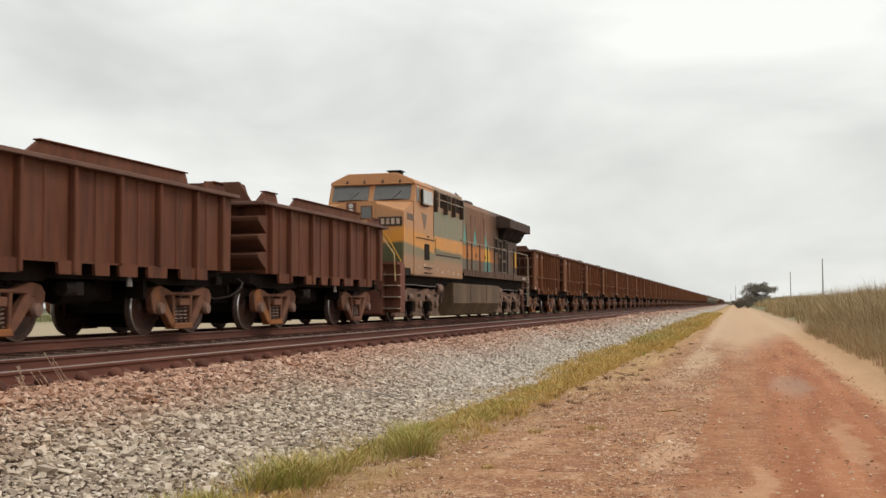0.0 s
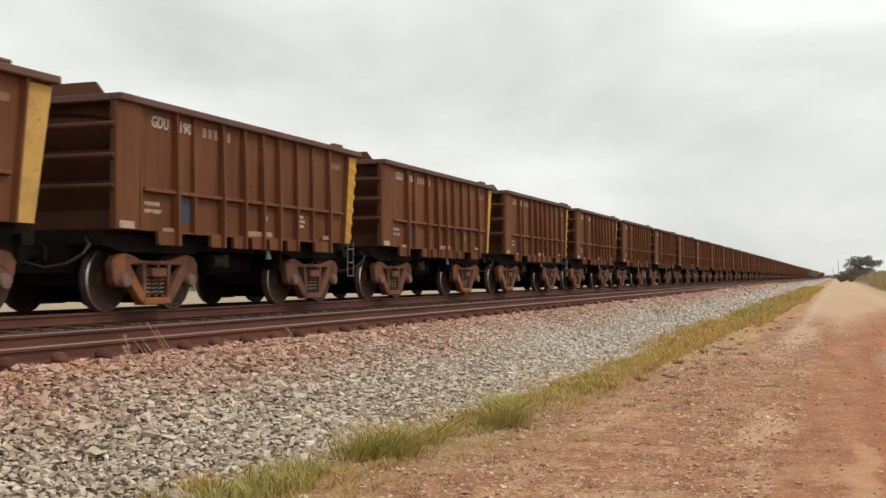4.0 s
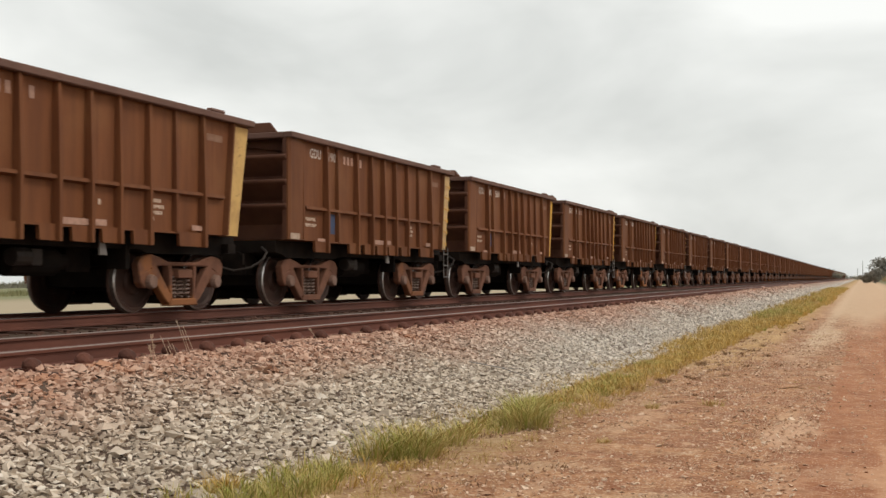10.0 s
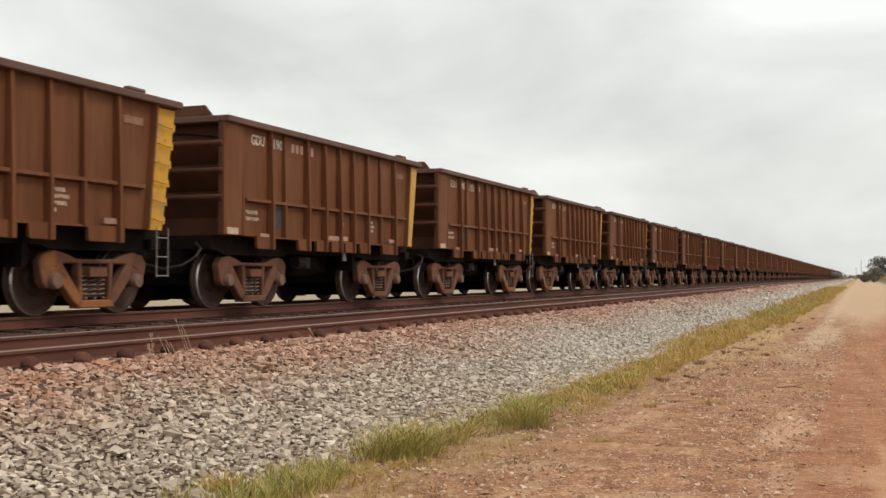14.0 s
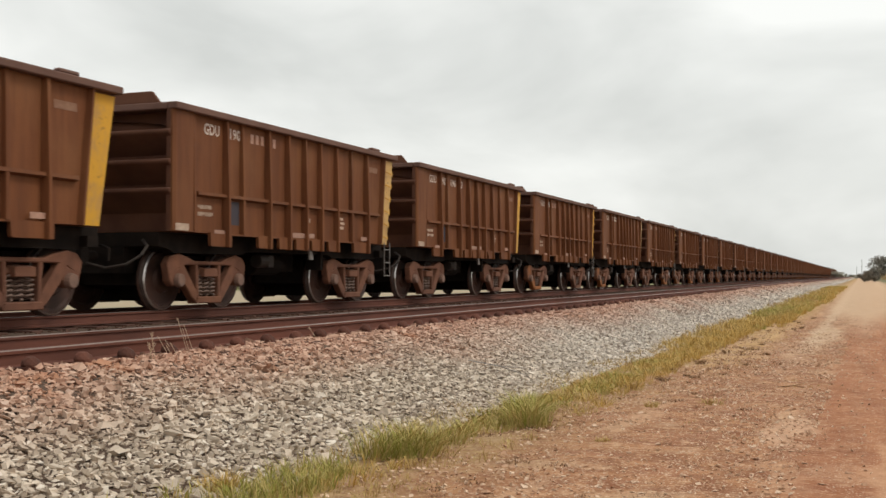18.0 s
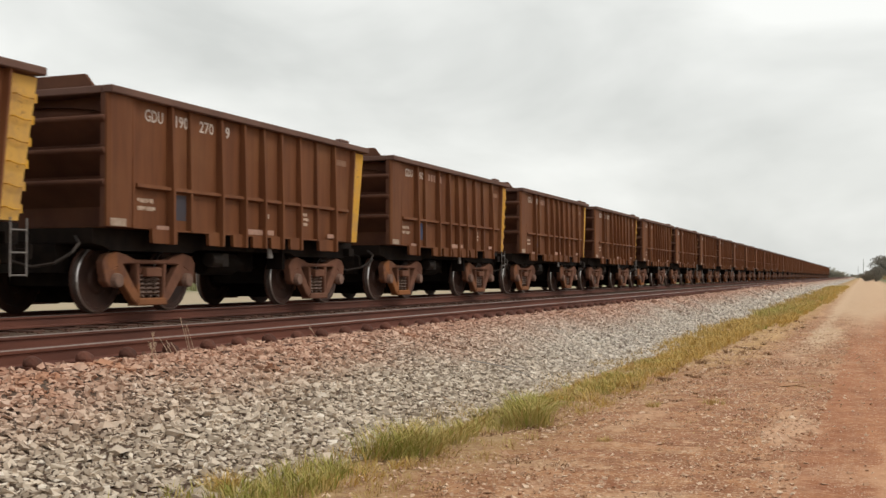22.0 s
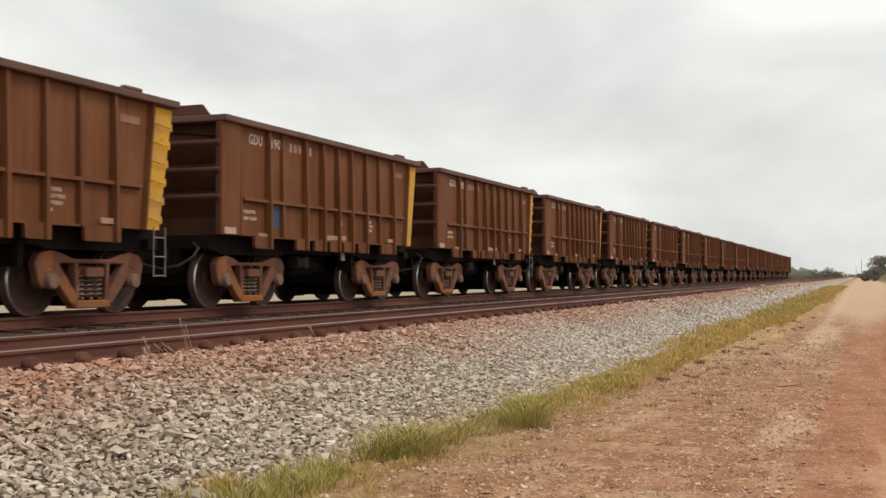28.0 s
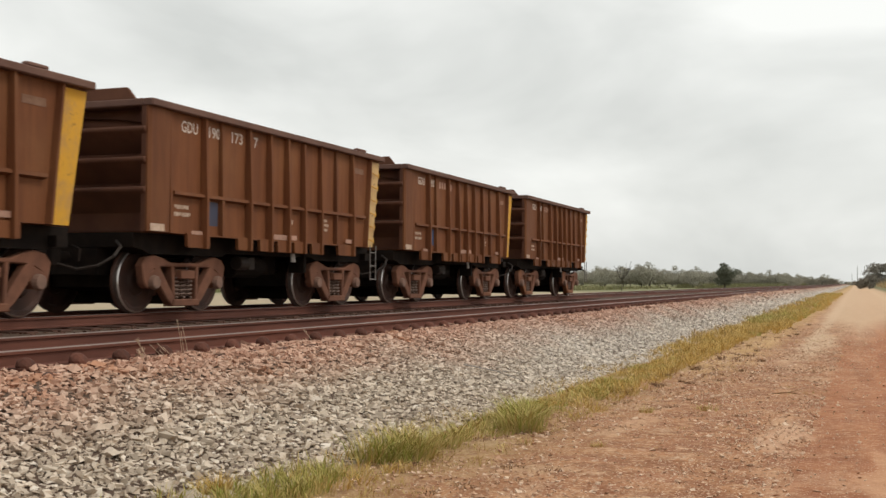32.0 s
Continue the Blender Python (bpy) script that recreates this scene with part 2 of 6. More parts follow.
def make_ground_materials():
    g = Nodes("crushed_stone")
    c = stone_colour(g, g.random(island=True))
    grain = g.noise(g.coords("World"), 45.0, 4)
    c = g.mix(g.math("MULTIPLY", grain, 0.22), c, (0.13, 0.10, 0.08))
    g.bump(grain, 0.4, 0.006)
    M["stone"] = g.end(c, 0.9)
    g = Nodes("single_stone")
    c = stone_colour(g, g.random())
    grain = g.noise(g.coords("World"), 45.0, 4)
    c = g.mix(g.math("MULTIPLY", grain, 0.22), c, (0.13, 0.10, 0.08))
    g.bump(grain, 0.4, 0.006)
    M["one_stone"] = g.end(c, 0.9)

    # ground: verge of sandy gravel, red wheel tracks, fields beyond
    g = Nodes("earth")
    v = g.coords("World")
    x = track_shift(g)
    wob = g.math("MULTIPLY", g.math("SUBTRACT", g.noise(v, 0.45, 5), 0.5), 1.6)
    xw = g.math("ADD", x, wob)
    mid = g.noise(v, 2.2, 6, 0.65)
    fine = g.noise(v, 26.0, 5, 0.7)
    patchy = g.noise(v, 0.9, 5, 0.6)
    grit = g.node("ShaderNodeTexVoronoi", Vector=v, Scale=42.0)
    gr = g.node("ShaderNodeSeparateColor", Color=grit.outputs["Color"])
    near_cell = g.step(grit.outputs["Distance"], 0.45, 0.25)
    sand = g.mix(g.step(mid, 0.38, 0.62), (0.265, 0.110, 0.056), (0.46, 0.24, 0.128))
    sand = g.mix(g.math("MULTIPLY", g.step(patchy, 0.5, 0.68), 0.6), sand, (0.36, 0.165, 0.098))
    sand = g.mix(g.math("MULTIPLY", g.step(patchy, 0.46, 0.34), 0.55), sand, (0.60, 0.42, 0.28))
    clod = g.noise(g.coords("World", (0.75, 1.0, 1.0)), 9.0, 5, 0.65)
    sand = g.mix(g.math("MULTIPLY", g.step(clod, 0.55, 0.64), 0.65), sand, (0.67, 0.455, 0.295))
    sand = g.mix(g.math("MULTIPLY", g.step(clod, 0.45, 0.37), 0.6), sand, (0.24, 0.115, 0.06))
    sand = g.mix(g.math("MULTIPLY", g.step(fine, 0.52, 0.66), 0.5), sand, (0.66, 0.50, 0.38))
    sand = g.mix(g.math("MULTIPLY", g.step(fine, 0.45, 0.34), 0.7), sand, (0.19, 0.10, 0.06))
    sand = g.mix(g.math("MULTIPLY", near_cell, g.step(gr.outputs[0], 0.60, 0.68)), sand, (0.72, 0.56, 0.42))
    sand = g.mix(g.math("MULTIPLY", near_cell, g.step(gr.outputs[1], 0.90, 0.94)), sand, (0.17, 0.095, 0.065))
    drift = g.noise(g.coords("World", (1.0, 0.16, 1.0)), 1.7, 5, 0.6)
    sand = g.mix(g.math("MULTIPLY", g.step(drift, 0.54, 0.68), 0.55), sand, (0.67, 0.45, 0.295))
    sand = g.mix(g.math("MULTIPLY", g.step(drift, 0.46, 0.34), 0.45), sand, (0.27, 0.125, 0.068))
    ruts = g.noise(g.coords("World", (1.0, 0.06, 1.0)), 2.4, 5, 0.6)
    red = g.mix(g.step(ruts, 0.38, 0.62), (0.315, 0.091, 0.038), (0.485, 0.196, 0.092))
    red = g.mix(g.math("MULTIPLY", g.step(clod, 0.55, 0.66), 0.4), red, (0.58, 0.36, 0.24))
    red = g.mix(g.math("MULTIPLY", g.step(clod, 0.45, 0.36), 0.45), red, (0.27, 0.105, 0.06))
    red = g.mix(g.math("MULTIPLY", fine, 0.3), red, (0.58, 0.37, 0.26))
    red = g.mix(g.math("MULTIPLY", near_cell, g.step(gr.outputs[2], 0.84, 0.88)), red, (0.66, 0.50, 0.40))
    small = g.math("MULTIPLY", g.math("SUBTRACT", g.noise(v, 0.8, 5, 0.6), 0.5), 0.9)
    xr = g.math("ADD", x, small)
    far = g.node("ShaderNodeSeparateXYZ", Vector=g.node("ShaderNodeNewGeometry").outputs["Position"]).outputs["Y"]
    road = g.math("MULTIPLY", g.step(g.math("ADD", xr, g.math("MULTIPLY", g.math("SUBTRACT", drift, 0.5), 1.2)), -1.1, 0.1), g.step(xr, 2.2, 1.75))
    c = g.mix(g.math("MULTIPLY", road, g.math("ADD", 0.50, g.math("MULTIPLY", g.step(x, -0.2, 0.9), 0.40))), sand, red)
    # worn wheel tracks, packed smooth and a little darker, with a grey spill between them
    for centre, wide in ((-0.45, 0.22), (0.45, 0.30), (1.30, 0.26)):
        off = g.math("ABSOLUTE", g.math("SUBTRACT", g.math("ADD", x, g.math("MULTIPLY", small, 0.25)), centre))
        c = g.mix(g.math("MULTIPLY", g.step(off, wide, wide * 0.3), g.math("MULTIPLY", ruts, 0.5)), c, (0.38, 0.14, 0.07))
    for cx, cy, rx, ry, tone in ((-0.84, 12.0, 0.24, 1.3, (0.72, 0.50, 0.36)), (-1.18, 31.0, 0.42, 6.5, (0.70, 0.55, 0.40)), (0.80, 23.0, 0.40, 3.5, (0.45, 0.32, 0.25)), (0.1, 9.6, 0.16, 2.2, (0.62, 0.38, 0.24)), (1.1, 13.7, 0.2, 2.6, (0.60, 0.37, 0.24))):
        u = g.math("DIVIDE", g.math("SUBTRACT", xr, cx), rx)
        w = g.math("DIVIDE", g.math("SUBTRACT", far, cy), ry)
        d = g.math("ADD", g.math("MULTIPLY", u, u), g.math("MULTIPLY", w, w))
        c = g.mix(g.math("MULTIPLY", g.step(d, 1.3, 0.2), g.math("ADD", 0.25, g.math("MULTIPLY", clod, 0.6))), c, tone)
    # pale dry crown left of the tracks, pale loose sand along the other side
    crown = g.math("MULTIPLY", g.step(g.math("ABSOLUTE", g.math("ADD", xr, 1.45)), 0.32, 0.08), g.step(far, 16.0, 30.0))
    c = g.mix(g.math("MULTIPLY", crown, 0.6), c, (0.64, 0.49, 0.36))
    pale = g.math("MULTIPLY", g.step(xr, 1.75, 2.15), g.step(xr, 3.7, 2.9))
    c = g.mix(g.math("MULTIPLY", pale, 0.8), c, (0.64, 0.43, 0.265))
    # further off the whole road is pale, then the verge too
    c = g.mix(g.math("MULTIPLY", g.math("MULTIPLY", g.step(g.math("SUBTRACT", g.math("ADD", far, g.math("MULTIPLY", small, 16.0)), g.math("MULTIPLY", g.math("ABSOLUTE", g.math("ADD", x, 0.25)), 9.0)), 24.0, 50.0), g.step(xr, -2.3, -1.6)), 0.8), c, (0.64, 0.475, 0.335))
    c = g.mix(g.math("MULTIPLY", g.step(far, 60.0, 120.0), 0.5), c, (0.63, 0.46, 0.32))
    c = g.mix(1.0, c, (0.94, 0.89, 0.83), "MULTIPLY")
    # straw lies thick on the verge where the golden grass grows
    straw = g.math("MULTIPLY", g.math("MULTIPLY", g.step(far, 16.0, 24.0), g.step(xr, -1.8, -2.7)), g.step(mid, 0.34, 0.52))
    c = g.mix(g.math("MULTIPLY", straw, 0.7), c, (0.55, 0.37, 0.165))
    brown = g.math("MULTIPLY", g.step(xw, -2.2, -3.6), g.step(clod, 0.40, 0.56))
    c = g.mix(g.math("MULTIPLY", brown, 0.55), c, (0.35, 0.225, 0.105))
    # dry litter under the grass strip and the fields
    litter = g.mix(g.step(clod, 0.38, 0.62), (0.21, 0.13, 0.062), (0.42, 0.285, 0.145))
    litter = g.mix(g.math("MULTIPLY", g.step(fine, 0.50, 0.64), 0.5), litter, (0.55, 0.41, 0.23))
    strip = g.math("MULTIPLY", g.step(xw, -5.6, -4.9), g.step(xw, -2.9, -4.0))
    c = g.mix(g.math("MULTIPLY", strip, 0.75), c, litter)
    field = g.mix(g.noise(v, 0.05, 6), (0.13, 0.135, 0.055), (0.30, 0.255, 0.15))
    right = g.step(xr, 3.3, 4.2)
    left = g.math("MAXIMUM", g.step(xw, -75.0, -115.0), g.math("MULTIPLY", g.step(far, 170.0, 260.0), g.step(xw, -19.0, -26.0)))
    c = g.mix(right, c, field)
    bare = g.math("MULTIPLY", g.step(xw, -14.0, -15.5), 1.0)
    c = g.mix(bare, c, g.mix(mid, (0.35, 0.28, 0.19), (0.44, 0.355, 0.24)))
    c = g.mix(left, c, g.mix(g.noise(v, 0.06, 5), (0.15, 0.16, 0.07), (0.27, 0.25, 0.14)))
    # stone bed
    bed = g.math("MULTIPLY", g.step(x, -4.45, -4.75), g.step(x, -16.4, -15.8))
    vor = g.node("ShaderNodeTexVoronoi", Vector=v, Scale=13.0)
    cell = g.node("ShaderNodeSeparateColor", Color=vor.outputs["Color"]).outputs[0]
    # shade between stones is painted in; under the loose stones all is dark
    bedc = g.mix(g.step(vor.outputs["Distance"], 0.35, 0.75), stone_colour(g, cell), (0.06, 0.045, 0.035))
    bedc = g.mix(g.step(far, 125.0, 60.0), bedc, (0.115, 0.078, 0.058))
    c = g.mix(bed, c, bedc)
    h = g.math("ADD", g.math("MULTIPLY", g.math("SUBTRACT", 1.0, vor.outputs["Distance"]), g.math("MULTIPLY", bed, 2.5)), g.math("ADD", fine, mid))
    g.bump(h, 0.5, 0.02)
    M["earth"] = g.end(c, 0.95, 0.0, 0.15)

    for key, a, b, dry in (("grass", (0.26, 0.28, 0.052), (0.45, 0.41, 0.115), 0.8), ("dry_grass", (0.40, 0.26, 0.095), (0.58, 0.41, 0.17), 0.3),
                           ("golden", (0.50, 0.315, 0.075), (0.66, 0.44, 0.15), 0.3),
                           # the two further leaf tones are paled: haze put into the colour
                           ("leaf", (0.11, 0.118, 0.085), (0.17, 0.175, 0.13), -0.6), ("hazed_mid_leaf", (0.22, 0.205, 0.17), (0.31, 0.28, 0.235), -0.6), ("hazed_far_leaf", (0.33, 0.315, 0.25), (0.42, 0.395, 0.32), -0.6)):
        g = Nodes(key + "_blades")
        r = g.random(island=True)
        patch = g.noise(g.coords("World"), 0.6, 3)
        c = g.mix(r, a, b)
        if dry > 0:
            c = g.mix(g.step(g.math("ADD", g.math("MULTIPLY", r, 0.5), patch), 0.62 + 0.25 * (0.45 - dry), 0.95), c, (0.55, 0.42, 0.17))
        M[key] = g.end(c, 0.75, 0.0, 0.2)


# ---------------------------------------------------------------- building helpers
BEND = 7.4e-5
TRACK_X, RAIL_Z = -12.0, 1.03          # centre line and rail top of the track that the train uses
NEAR_X, NEAR_RAIL_Z = -7.85, 0.954     # the empty track beside it


def bend(y):
    y = max(y, 0.0)
    return BEND * y * y if y < 80 else BEND * 6400 + 160 * BEND * (y - 80)


def slope(y):
    return 2 * BEND * min(max(y, 0.0), 80.0)


def dip(y):
    u = min(max((y - 80.0) / 370.0, 0.0), 1.0)
    return -0.2 * u * u * (3 - 2 * u)


def sink(x, y):
    """How far the land lies lower further along, at a straightened x: less on the road's side."""
    f = 1.0 if x < -4 else max(0.3, 1.0 - 0.7 * (x + 4) / 6)
    return dip(y) * f * max(0.0, 1 - abs(x) / 900)


def on_track(y, x=TRACK_X, z=RAIL_Z):
    return pose(x - bend(y), y, z + dip(y), 0, 0, math.degrees(math.atan(slope(y))))


def mesh_of(bm, name, mats):
    me = bpy.data.meshes.new(name)
    bm.normal_update()
    bm.to_mesh(me)
    bm.free()
    for m in mats if isinstance(mats, (list, tuple)) else [mats]:
        me.materials.append(m)
    return me


def part(name, bm, material, parent, label="", smooth=False):
    me = mesh_of(bm, name, material)
    if smooth:
        me.shade_smooth()
    ob = new(name, me)
    ob.parent = parent
    return tagged(ob, label)


def box(bm, x0, x1, y0, y1, z0, z1):
    vs = [bm.verts.new((x, y, z)) for z in (z0, z1) for x, y in ((x0, y0), (x1, y0), (x1, y1), (x0, y1))]
    for f in ((3, 2, 1, 0), (4, 5, 6, 7), (0, 1, 5, 4), (1, 2, 6, 5), (2, 3, 7, 6), (3, 0, 4, 7)):
        bm.faces.new([vs[i] for i in f])
    return vs


def prism(bm, pts, axis, a, b):
    """A closed outline, pushed from a to b along an axis. Outline points: the other two axes in order."""
    def at(p, d):
        return {"x": (d, p[0], p[1]), "y": (p[0], d, p[1]), "z": (p[0], p[1], d)}[axis]
    lo = [bm.verts.new(at(p, a)) for p in pts]
    hi = [bm.verts.new(at(p, b)) for p in pts]
    n = len(pts)
    bm.faces.new(lo[::-1])
    bm.faces.new(hi)
    for i in range(n):
        bm.faces.new((lo[i], lo[(i + 1) % n], hi[(i + 1) % n], hi[i]))


def rod(bm, p, q, r, seg=8, r2=None):
    p, q = Vector(p), Vector(q)
    turn = (q - p).to_track_quat("Z", "Y")
    ring = [[bm.verts.new(e + turn @ Vector((rr * math.cos(i * math.tau / seg), rr * math.sin(i * math.tau / seg), 0))) for i in range(seg)]
            for e, rr in ((p, r), (q, r if r2 is None else r2))]
    bm.faces.new(ring[0][::-1])
    bm.faces.new(ring[1])
    for i in range(seg):
        bm.faces.new((ring[0][i], ring[0][(i + 1) % seg], ring[1][(i + 1) % seg], ring[1][i]))


def pipe(bm, pts, r, seg=6):
    for p, q in zip(pts, pts[1:]):
        rod(bm, p, q, r, seg)


def lathe(bm, profile, seg=40, mats=None):
    """Turns (x, radius) points round the x axis."""
    rings = [[bm.verts.new((x, r * math.cos(i * math.tau / seg), r * math.sin(i * math.tau / seg))) for i in range(seg)] for x, r in profile]
    for k, (a, b) in enumerate(zip(rings, rings[1:])):
        for i in range(seg):
            f = bm.faces.new((a[i], a[(i + 1) % seg], b[(i + 1) % seg], b[i]))
            if mats:
                f.material_index = mats[k]
    bm.faces.new(rings[0])
    bm.faces.new(rings[-1][::-1])


def soften(bm, width=0.01, seg=1):
    bmesh.ops.recalc_face_normals(bm, faces=bm.faces)
    bmesh.ops.bevel(bm, geom=[e for e in bm.edges if len(e.link_faces) == 2 and e.calc_face_angle(0) > 0.6], offset=width, segments=seg, affect="EDGES", clamp_overlap=True)
    return bm


def thing(name, label, category, group="", kind=""):
    ob = new(name)
    ob.empty_display_size = 0.3
    return tagged(ob, label, category, group, kind)


def lettering(text, size):
    """Flat letters as a mesh, in the xy plane."""
    cu = bpy.data.curves.new("lettering", "FONT")
    cu.body, cu.size, cu.extrude = text, size, 0.001
    cu.resolution_u, cu.offset = 2, 0.004
    ob = bpy.data.objects.new("lettering", cu)
    scene.collection.objects.link(ob)
    me = bpy.data.meshes.new_from_object(ob.evaluated_get(bpy.context.evaluated_depsgraph_get()))
    bpy.data.objects.remove(ob)
    bpy.data.curves.remove(cu)
    return me


make_materials()

# ---------------------------------------------------------------- ground


def ground_height(x):
    """Height of the earth at a straightened x: verge, stone bed, far field, bank."""
    pts = ((-3000, -2.0), (-200, -0.9), (-40, -0.45), (-18, -0.15), (-16.2, 0.05), (-14.4, 0.80), (-14.0, 0.84), (-9.4, 0.82), (-9.1, 0.80), (-6.75, 0.78),
           (-6.4, 0.73), (-4.6, 0.0), (-4.2, -0.05), (-2.5, 0.0), (0, 0), (2.7, -0.03), (3.4, 0.14), (6.0, 1.0), (14, 1.35), (60, 1.4), (3000, 1.5))
    for (a, za), (b, zb) in zip(pts, pts[1:]):
        if x <= b:
            return za + (zb - za) * (x - a) / (b - a)
    return 1.5


def fall(x, y):
    """The open land beyond the tracks drops gently away."""
    return -0.02 * max(0.0, -x - 0.45 * max(y, 0.0) - 25.0)


def make_ground():
    xs = [-3000, -1200, -600, -300, -160, -90, -60, -40, -28, -22, -18, -17, -16.2, -15.3, -14.4, -14.0, -13.0, -12.0, -11.0, -10.2, -9.4, -9.1, -8.6, -7.8, -7.0, -6.75]
    xs += [-6.4 + 0.15 * i for i in range(0, 72)] + [4.8, 5.1, 5.5, 6, 6.7, 7.5, 9, 11, 14, 20, 40, 60, 120, 300, 700, 1500, 3000]
    ys = [-60, -30, -15, -8, -3] + [0.25 * i for i in range(0, 120)] + [30 + i for i in range(0, 50)] + [80 + 10 * i for i in range(0, 40)] + [500, 600, 700, 850, 1000, 1300, 1700, 2200, 3000]
    xs = sorted(set(round(x, 3) for x in xs))
    verts, faces = [], []
    for y in ys:
        for x in xs:
            z = ground_height(x) + sink(x, y) + fall(x, y)
            if -4.4 < x < 4.6 and y < 90:
                z += 0.035 * noise.noise((x * 0.7, y * 0.5, 3.1)) + 0.018 * noise.noise((x * 3.1, y * 2.2, 1.7))
                z -= 0.03 * (math.exp(-((x - 0.6) / 0.35) ** 2) + math.exp(-((x - 2.3) / 0.35) ** 2))
            verts.append((x - bend(y), y, z))
    n = len(xs)
    for j in range(len(ys) - 1):
        for i in range(n - 1):
            faces.append((j * n + i, j * n + i + 1, (j + 1) * n + i + 1, (j + 1) * n + i))
    me = bpy.data.meshes.new("ground")
    me.from_pydata(verts, [], faces)
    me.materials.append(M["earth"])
    me.shade_smooth()
    tagged(new("ground", me), "flat reddish earth with a dirt road, sandy verge and dry fields", "ground", kind="structure")


make_ground()


def rail_profile(h):
    return [(-0.075, 0), (0.075, 0), (0.075, 0.015), (0.012, 0.035), (0.010, h - 0.045), (0.034, h - 0.035), (0.036, h - 0.008), (0.028, h), (-0.028, h), (-0.036, h - 0.008),
            (-0.034, h - 0.035), (-0.010, h - 0.045), (-0.012, 0.035), (-0.075, 0.015)]


def make_rail(x0, top, label):
    prof = rail_profile(0.165)
    ys = [-40, -20] + [5 * i for i in range(-2, 40)] + [200 + 25 * i for i in range(0, 17)] + [650 + 100 * i for i in range(0, 9)]
    verts, faces, n = [], [], len(prof)
    for y in ys:
        for px, pz in prof:
            verts.append((x0 + px - bend(y), y, top - 0.165 + pz + dip(y)))
    for j in range(len(ys) - 1):
        for i in range(n):
            k = (i + 1) % n
            faces.append((j * n + i, j * n + k, (j + 1) * n + k, (j + 1) * n + i))
    me = bpy.data.meshes.new("rail")
    me.from_pydata(verts, [], faces)
    me.materials.append(M["rail"])
    me.materials.append(M["railhead"])
    for p in me.polygons:
        if p.index % n in (6, 7, 8):
            p.material_index = 1
    tagged(new("rail", me), label, "rail", "rails of the two tracks", "structure")


for cx, top, words in ((NEAR_X, NEAR_RAIL_Z, "rust-brown steel rail of the empty track"), (TRACK_X, RAIL_Z, "worn steel rail under the ore train")):
    for side in (-0.8, 0.8):
        make_rail(cx + side, top, words)

# ---------------------------------------------------------------- wagons
PITCH, HALF = 10.23, 4.42
RIBS = ((0.58, 0.06), (1.535, 0.125), (2.09, 0.08), (2.97, 0.125), (3.72, 0.125), (4.395, 0.125), (5.06, 0.115), (5.80, 0.105), (6.52, 0.08), (7.265, 0.125))  # start along the side, depth


def wheelset(parent, y):
    bm = bmesh.new()
    for s in (-1, 1):
        x = 0.80 * s
        prof = [(x - 0.055 * s, 0.10), (x - 0.060 * s, 0.20), (x - 0.01 * s, 0.23), (x + 0.01 * s, 0.40), (x - 0.065 * s, 0.435), (x - 0.07 * s, 0.525), (x - 0.055 * s, 0.545),
                (x - 0.03 * s, 0.542), (x - 0.02 * s, 0.52), (x + 0.052 * s, 0.512), (x + 0.072 * s, 0.492), (x + 0.07 * s, 0.44), (x + 0.04 * s, 0.41), (x + 0.045 * s, 0.24), (x + 0.09 * s, 0.20), (x + 0.10 * s, 0.10)]
        lathe(bm, prof, 44, [0, 0, 0, 0, 0, 0, 0, 0, 2, 1, 0, 0, 0, 0, 0])
    rod(bm, (-1.1, 0, 0), (1.1, 0, 0), 0.085, 14)
    bmesh.ops.recalc_face_normals(bm, faces=bm.faces)
    ob = part("wheelset", bm, [M["wheel"], M["tread"], M["roll"]], parent, "dark steel wheels on an axle with polished treads")
    ob.location = (0, y, 0.517)
    return ob


def side_frame(parent, s):
    """Cast three-piece side frame: bowed top, triangular windows, spring seat."""
    bm = bmesh.new()
    a, b = (1.02, 1.17) if s > 0 else (-1.17, -1.02)
    top = [(-1.18, 0.58), (-1.22, 0.78), (-1.12, 0.90), (-0.88, 0.95), (-0.64, 0.90), (-0.42, 0.83), (0.42, 0.83), (0.64, 0.90), (0.88, 0.95), (1.12, 0.90), (1.22, 0.78), (1.18, 0.58),
           (1.02, 0.64), (0.84, 0.74), (0.62, 0.76), (-0.62, 0.76), (-0.84, 0.74), (-1.02, 0.64)]
    prism(bm, top, "x", a, b)
    for m in (-1, 1):
        prism(bm, [(m * 0.92, 0.78), (m * 0.74, 0.78), (m * 0.28, 0.23), (m * 0.36, 0.11), (m * 0.50, 0.20), (m * 0.76, 0.47)][::m], "x", a, b)
        prism(bm, [(m * 0.40, 0.78), (m * 0.31, 0.78), (m * 0.29, 0.20), (m * 0.36, 0.20)][::m], "x", a, b)
        prism(bm, [(m * 1.18, 0.62), (m * 0.80, 0.74), (m * 0.78, 0.52), (m * 0.86, 0.40), (m * 1.06, 0.40), (m * 1.15, 0.48)][::m], "x", a, b)
    prism(bm, [(-0.40, 0.10), (0.40, 0.10), (0.36, 0.22), (-0.36, 0.22)], "x", a - 0.04, b + 0.03)
    box(bm, a - 0.02, b - 0.05, -0.29, 0.29, 0.60, 0.70)
    soften(bm, 0.018)
    ob = part("side_frame", bm, M["frame"], parent, "cast steel side frame dusted with orange rust")
    for m in (-1, 1) if s > 0 else ():
        c = bmesh.new()
        rod(c, (b if s > 0 else a, m * 0.93, 0.50), ((b + 0.09) if s > 0 else (a - 0.09), m * 0.93, 0.50), 0.125, 14, 0.105)
        soften(c, 0.012)
        part("bearing_cap", c, M["cap"], ob)
    return ob


